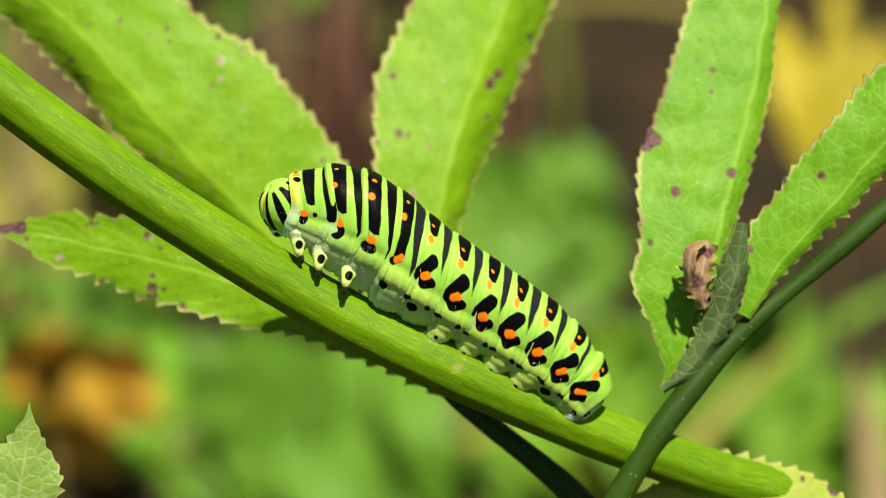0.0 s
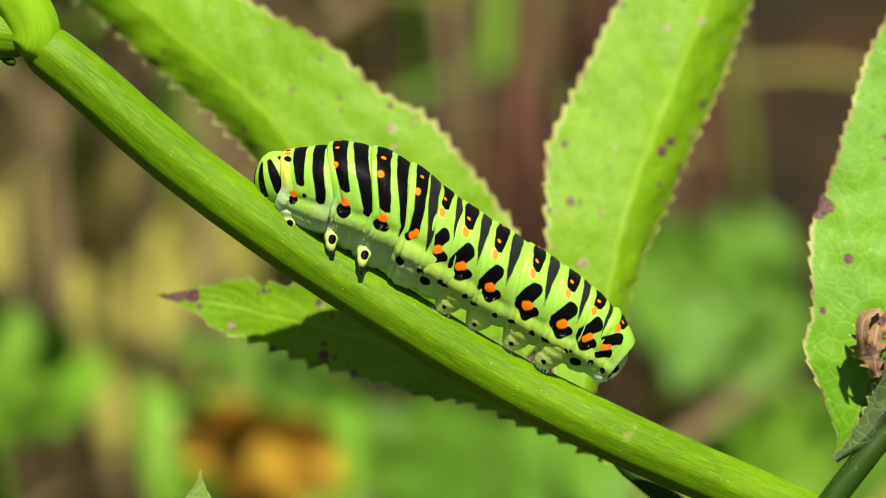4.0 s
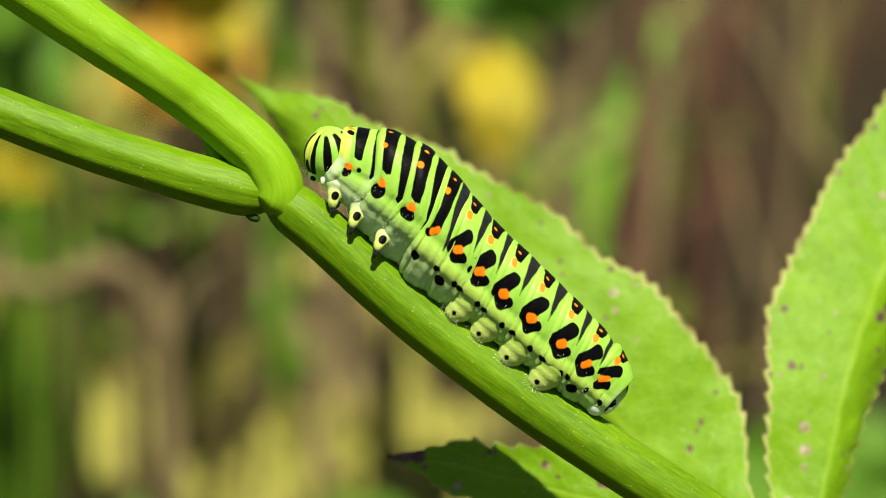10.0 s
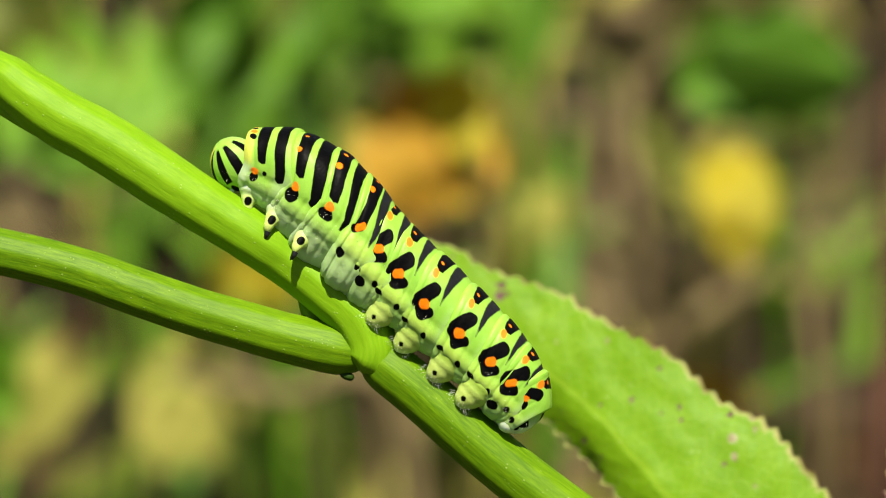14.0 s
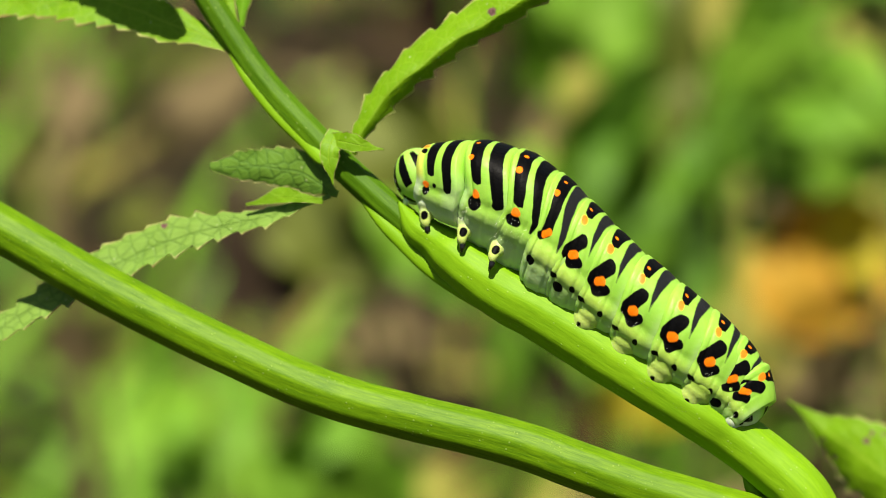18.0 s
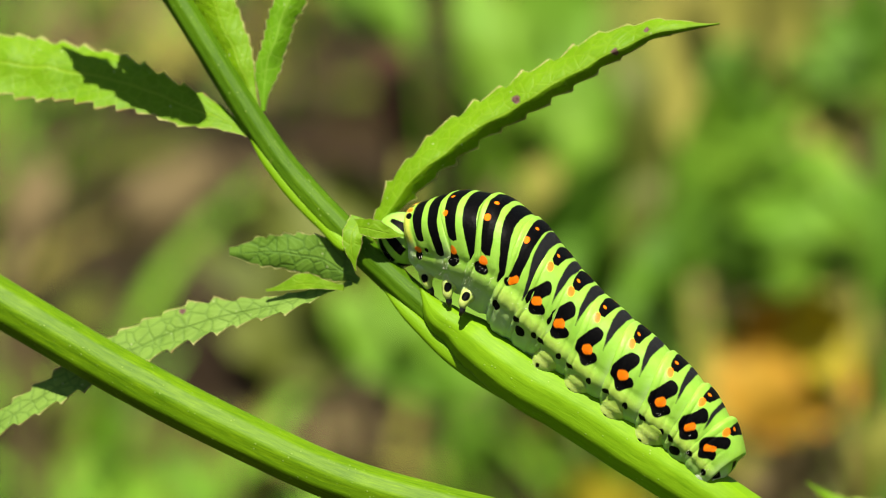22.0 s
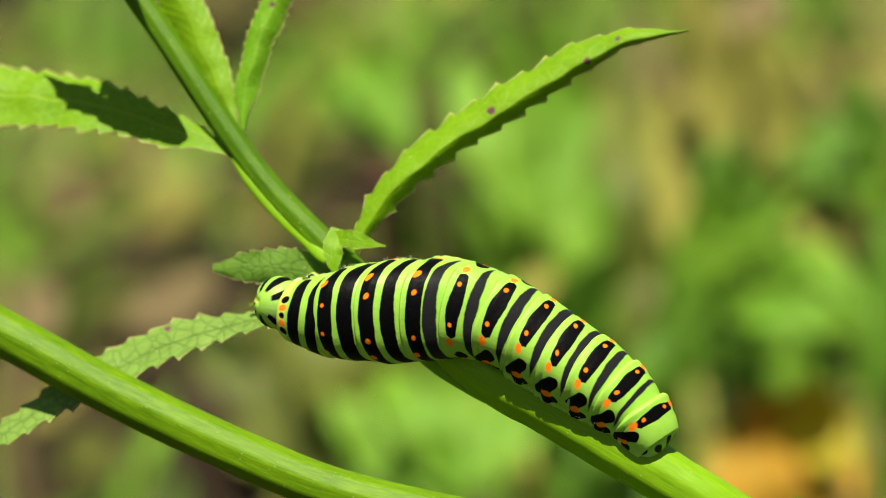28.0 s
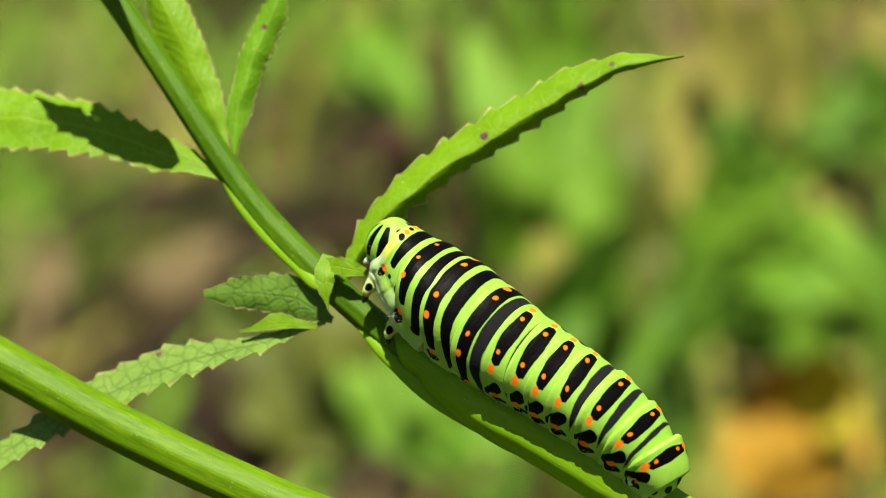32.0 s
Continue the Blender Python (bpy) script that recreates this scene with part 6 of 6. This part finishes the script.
crawl(22.5, 18, (43, 24, 22, 1), [(-77.7, -7.1, 55.1), (-72.8, -7.1, 55.0), (-68.6, -7.0, 54.6), (-65.0, -7.3, 52.6), (-62.3, -7.2, 50.3), (-60.3, -7.1, 48.1), (-58.0, -6.9, 45.9), (-55.0, -6.8, 43.3), (-51.5, -6.6, 40.3), (-47.9, -6.4, 37.1), (-45.1, -6.1, 34.4), (-43.4, -6.0, 32.3), (-43.3, -5.9, 31.1)])
crawl(23, 15, (56, 41, 21, 0), [(-77.2, -7.9, 54.3), (-73.2, -7.8, 54.0), (-69.3, -7.5, 53.6), (-65.1, -7.3, 51.9), (-62.1, -7.2, 50.0), (-60.1, -7.2, 48.1), (-58.1, -7.2, 46.0), (-55.7, -7.1, 43.6), (-52.8, -6.9, 40.9), (-49.7, -6.7, 37.9), (-47.0, -6.5, 34.9), (-44.9, -6.4, 32.2), (-44.9, -6.3, 30.9)])
crawl(23.5, 12, (65, 38, 34, 8), [(-77.1, -8.4, 54.3), (-73.4, -8.3, 54.0), (-68.6, -8.0, 53.6), (-64.8, -7.8, 52.5), (-61.9, -7.7, 51.0), (-60.1, -7.7, 49.0), (-58.4, -7.8, 46.7), (-56.3, -7.7, 44.3), (-53.5, -7.5, 41.6), (-50.1, -7.2, 38.1), (-47.1, -7.0, 34.6), (-44.9, -6.8, 31.4), (-44.9, -6.8, 30.2)])
crawl(24, 10, (93, 41, 31, 5), [(-78.9, -8.9, 51.7), (-74.4, -8.8, 51.2), (-69.2, -8.5, 52.2), (-65.0, -8.2, 52.0), (-62.2, -8.1, 51.0), (-60.4, -8.2, 49.1), (-58.7, -8.3, 46.5), (-56.4, -8.2, 44.0), (-53.5, -8.1, 41.3), (-49.8, -7.8, 37.8), (-46.6, -7.5, 34.3), (-44.3, -7.3, 31.2), (-44.2, -7.2, 30.0)])
crawl(24.5, 0, (102, 50, 31, 5), [(-80.9, -9.6, 48.2), (-76.3, -9.6, 49.4), (-71.2, -9.1, 50.8), (-66.3, -8.6, 51.2), (-62.9, -8.3, 50.4), (-60.9, -8.3, 48.5), (-59.0, -8.4, 45.8), (-56.7, -8.3, 43.2), (-53.8, -8.0, 40.5), (-50.1, -7.8, 37.1), (-46.9, -7.5, 33.8), (-44.5, -7.3, 30.7), (-44.5, -7.2, 29.5)])
crawl(25, 0, (111, 54, 31, 8), [(-80.5, -10.4, 43.1), (-76.9, -10.2, 46.0), (-72.1, -9.6, 48.8), (-67.4, -9.0, 50.0), (-64.1, -8.6, 49.7), (-62.0, -8.6, 48.2), (-59.9, -8.5, 45.8), (-57.4, -8.3, 42.8), (-54.4, -8.1, 39.8), (-50.7, -7.8, 36.5), (-47.6, -7.5, 33.2), (-45.4, -7.3, 30.3), (-45.4, -7.2, 29.1)])
crawl(25.5, 0, (105, 72, 48, 13), [(-85.3, -10.6, 49.2), (-80.8, -10.6, 49.0), (-75.5, -10.2, 49.6), (-70.0, -9.7, 50.0), (-65.5, -9.3, 49.7), (-62.4, -9.1, 48.6), (-59.9, -9.0, 46.4), (-57.4, -8.8, 43.5), (-54.5, -8.5, 40.5), (-51.1, -8.2, 37.2), (-48.2, -7.9, 34.2), (-46.3, -7.7, 31.7), (-46.3, -7.6, 30.5)])
crawl(27.5, 0, (112, 112, 64, 55), [(-92.3, -11.1, 45.0), (-88.2, -11.0, 45.4), (-83.3, -10.7, 46.4), (-77.9, -10.5, 47.2), (-72.8, -10.2, 47.8), (-68.2, -10.0, 47.6), (-64.0, -9.6, 46.4), (-60.0, -9.2, 44.1), (-56.5, -8.7, 41.7), (-53.4, -8.4, 39.5), (-50.3, -8.1, 37.3), (-47.6, -7.9, 34.9), (-47.3, -7.8, 33.7)])
crawl(28, 0, (109, 107, 64, 58), [(-89.1, -11.1, 49.1), (-85.4, -11.0, 47.8), (-80.4, -10.7, 47.7), (-75.0, -10.4, 47.7), (-70.2, -10.1, 47.7), (-66.1, -9.8, 47.2), (-62.5, -9.5, 45.6), (-59.0, -9.1, 43.3), (-55.7, -8.7, 40.9), (-52.6, -8.4, 38.8), (-49.6, -8.1, 36.4), (-47.2, -7.7, 33.6), (-47.0, -7.6, 32.4)])
crawl(28.5, 0, (93, 103, 73, 58), [(-85.0, -10.8, 53.2), (-81.1, -10.7, 50.3), (-76.7, -10.5, 49.2), (-71.8, -10.2, 48.8), (-67.5, -9.9, 48.3), (-64.0, -9.7, 47.4), (-60.9, -9.5, 45.7), (-58.0, -9.2, 43.5), (-55.1, -8.8, 41.0), (-52.0, -8.5, 38.4), (-49.2, -8.2, 35.5), (-47.2, -7.8, 32.5), (-47.2, -7.7, 31.3)])
crawl(29, 0, (85, 96, 72, 57), [(-79.1, -10.4, 52.2), (-75.9, -10.3, 50.3), (-71.5, -10.0, 49.6), (-66.5, -9.6, 49.3), (-62.4, -9.3, 48.4), (-59.9, -9.2, 47.0), (-58.3, -9.2, 45.6), (-56.5, -9.1, 44.0), (-54.4, -9.0, 41.9), (-51.6, -8.7, 39.0), (-48.8, -8.4, 35.9), (-46.7, -8.1, 32.8), (-46.6, -8.0, 31.6)])
crawl(29.5, 10, (70, 83, 67, 57), [(-78.0, -9.6, 54.7), (-75.4, -9.6, 52.4), (-71.5, -9.5, 51.6), (-66.9, -9.3, 49.4), (-63.0, -9.2, 47.2), (-60.5, -9.2, 45.6), (-58.7, -9.2, 44.4), (-56.8, -9.2, 42.8), (-54.6, -9.1, 40.9), (-51.8, -8.8, 38.2), (-49.0, -8.5, 35.1), (-47.0, -8.2, 31.9), (-47.0, -8.1, 30.7)])
crawl(30, 12, (63, 57, 61, 59), [(-76.5, -8.9, 57.2), (-73.3, -8.9, 56.3), (-70.1, -9.0, 54.1), (-66.7, -9.0, 50.9), (-63.6, -9.1, 47.9), (-61.4, -9.3, 45.8), (-59.7, -9.4, 44.4), (-57.8, -9.3, 43.0), (-55.6, -9.2, 41.5), (-52.9, -9.0, 39.2), (-49.9, -8.7, 36.4), (-47.5, -8.4, 33.5), (-47.3, -8.4, 32.3)])
crawl(30.5, 22, (49, 50, 64, 59), [(-79.3, -8.8, 59.8), (-74.7, -8.8, 59.0), (-71.4, -8.8, 56.2), (-68.0, -9.0, 52.7), (-64.8, -9.1, 49.3), (-62.4, -9.3, 46.8), (-60.4, -9.4, 44.9), (-58.2, -9.4, 43.2), (-55.7, -9.2, 41.3), (-52.8, -9.0, 39.0), (-49.7, -8.7, 36.1), (-47.2, -8.4, 33.2), (-47.1, -8.3, 32.0)])
crawl(31, 8, (46, 53, 65, 59), [(-79.5, -8.9, 61.2), (-74.8, -8.9, 60.0), (-71.8, -9.0, 56.5), (-68.1, -9.0, 52.8), (-64.8, -9.1, 49.5), (-62.2, -9.3, 47.0), (-60.1, -9.4, 45.2), (-57.9, -9.3, 43.4), (-55.3, -9.2, 41.5), (-52.1, -8.9, 39.2), (-49.0, -8.7, 36.4), (-46.4, -8.4, 33.3), (-46.3, -8.3, 32.1)])
crawl(31.5, 0, (39, 67, 68, 59), [(-73.2, -9.3, 61.0), (-72.1, -9.3, 57.8), (-69.9, -9.2, 53.8), (-66.4, -9.2, 50.3), (-63.1, -9.2, 47.3), (-60.6, -9.2, 45.2), (-58.6, -9.3, 43.6), (-56.5, -9.2, 42.0), (-54.1, -9.1, 40.3), (-51.1, -8.8, 38.0), (-48.1, -8.5, 35.1), (-46.0, -8.2, 32.1), (-46.0, -8.1, 30.9)])
crawl(32, 10, (35, 76, 70, 57), [(-75.0, -9.6, 58.9), (-72.8, -9.7, 56.4), (-70.4, -9.6, 53.1), (-66.5, -9.5, 50.0), (-62.7, -9.4, 47.1), (-59.9, -9.3, 45.1), (-57.8, -9.3, 43.7), (-55.8, -9.2, 42.3), (-53.5, -9.1, 40.7), (-50.3, -8.8, 38.3), (-47.3, -8.5, 35.4), (-45.0, -8.2, 32.6), (-44.9, -8.1, 31.4)])


def spline_time(values, times, t):
    """Smooth value at t through keyed values (Hermite)."""
    i = max(0, min(len(times) - 2, sum(1 for q in times if q <= t) - 1))
    h = times[i + 1] - times[i]
    u = (t - times[i]) / h

    def slope(k):
        if k == 0 or k == len(times) - 1:
            return (values[min(k + 1, len(times) - 1)] - values[max(k - 1, 0)]) * (1 / (times[min(k + 1, len(times) - 1)] - times[max(k - 1, 0)]))
        return (values[k + 1] - values[k - 1]) * (1 / (times[k + 1] - times[k - 1]))
    a, b = values[i], values[i + 1]
    return a * (1 + 2 * u) * (1 - u) ** 2 + b * u * u * (3 - 2 * u) + slope(i) * (h * u * (1 - u) ** 2) + slope(i + 1) * (h * u * u * (u - 1))


def body_frames(t):
    times = [c[0] for c in CRAWL]
    gaze = spline_time([c[1] for c in CRAWL], times, t)
    rolls = [spline_time([c[2][k] for c in CRAWL], times, t) for k in range(4)]
    line = [spline_time([c[3][k] for c in CRAWL], times, t) for k in range(13)]
    out = []
    for i, p in enumerate(line):
        fwd = (line[max(i - 1, 0)] - line[min(i + 1, 12)]).normalized()
        if i == 12:
            fwd = (line[10] - line[11]).normalized()
        roll = radians(float(np.interp(i, (1, 4, 7, 11), rolls)))
        upw = Vector((-fwd.z, 0, fwd.x))
        if upw.z < 0:
            upw = -upw
        dorsal = upw * math.cos(roll) + Vector((0, -1, 0)) * math.sin(roll)
        left = dorsal.cross(fwd).normalized()
        dorsal = fwd.cross(left)
        m = Matrix((fwd, left, dorsal)).transposed().to_4x4()
        # the hind rings stand straighter once the animal has turned its back
        m = m @ Matrix.Rotation(radians(-float(np.interp(t, (25.5, 28, 30, 32), (0, 4, 8, 8))) * min(1, max(0, (i - 3) / 3))), 4, "Y")
        if i == 0:
            m = m @ Matrix.Rotation(radians(gaze), 4, "Z") @ Matrix.Rotation(radians(HEAD_NOD), 4, "Y")
        m.translation = p * MM
        out.append(m)
    return out


def motions():
    times = [0.5 * k for k in range(65)]
    frames = [body_frames(t) for t in times]
    roots = [Matrix.Translation(f[7].translation) for f in frames]
    sway = [(0, 0, 0), (13.5, 0, 0), (15.5, 0.8, -2.4), (16, 2.5, -4.2), (16.5, 3.1, -4.5), (17, 5.2, -2.4), (17.5, 4.0, -0.5), (18, -0.9, -1.3), (18.5, -3.5, -2.5), (19, 0, 1.0), (20, 0, 0.3), (32, 0, 0)]
    walk(swaying_leaf, [(t, Matrix.Translation((x * MM, 0, z * MM))) for t, x, z in sway])
    walk(caterpillar, [(t, PLAN @ r) for t, r in zip(times, roots)])
    for i, piece in enumerate(PIECES):
        walk(piece, [(t, r.inverted() @ f[i]) for t, r, f in zip(times, roots, frames)])


motions()
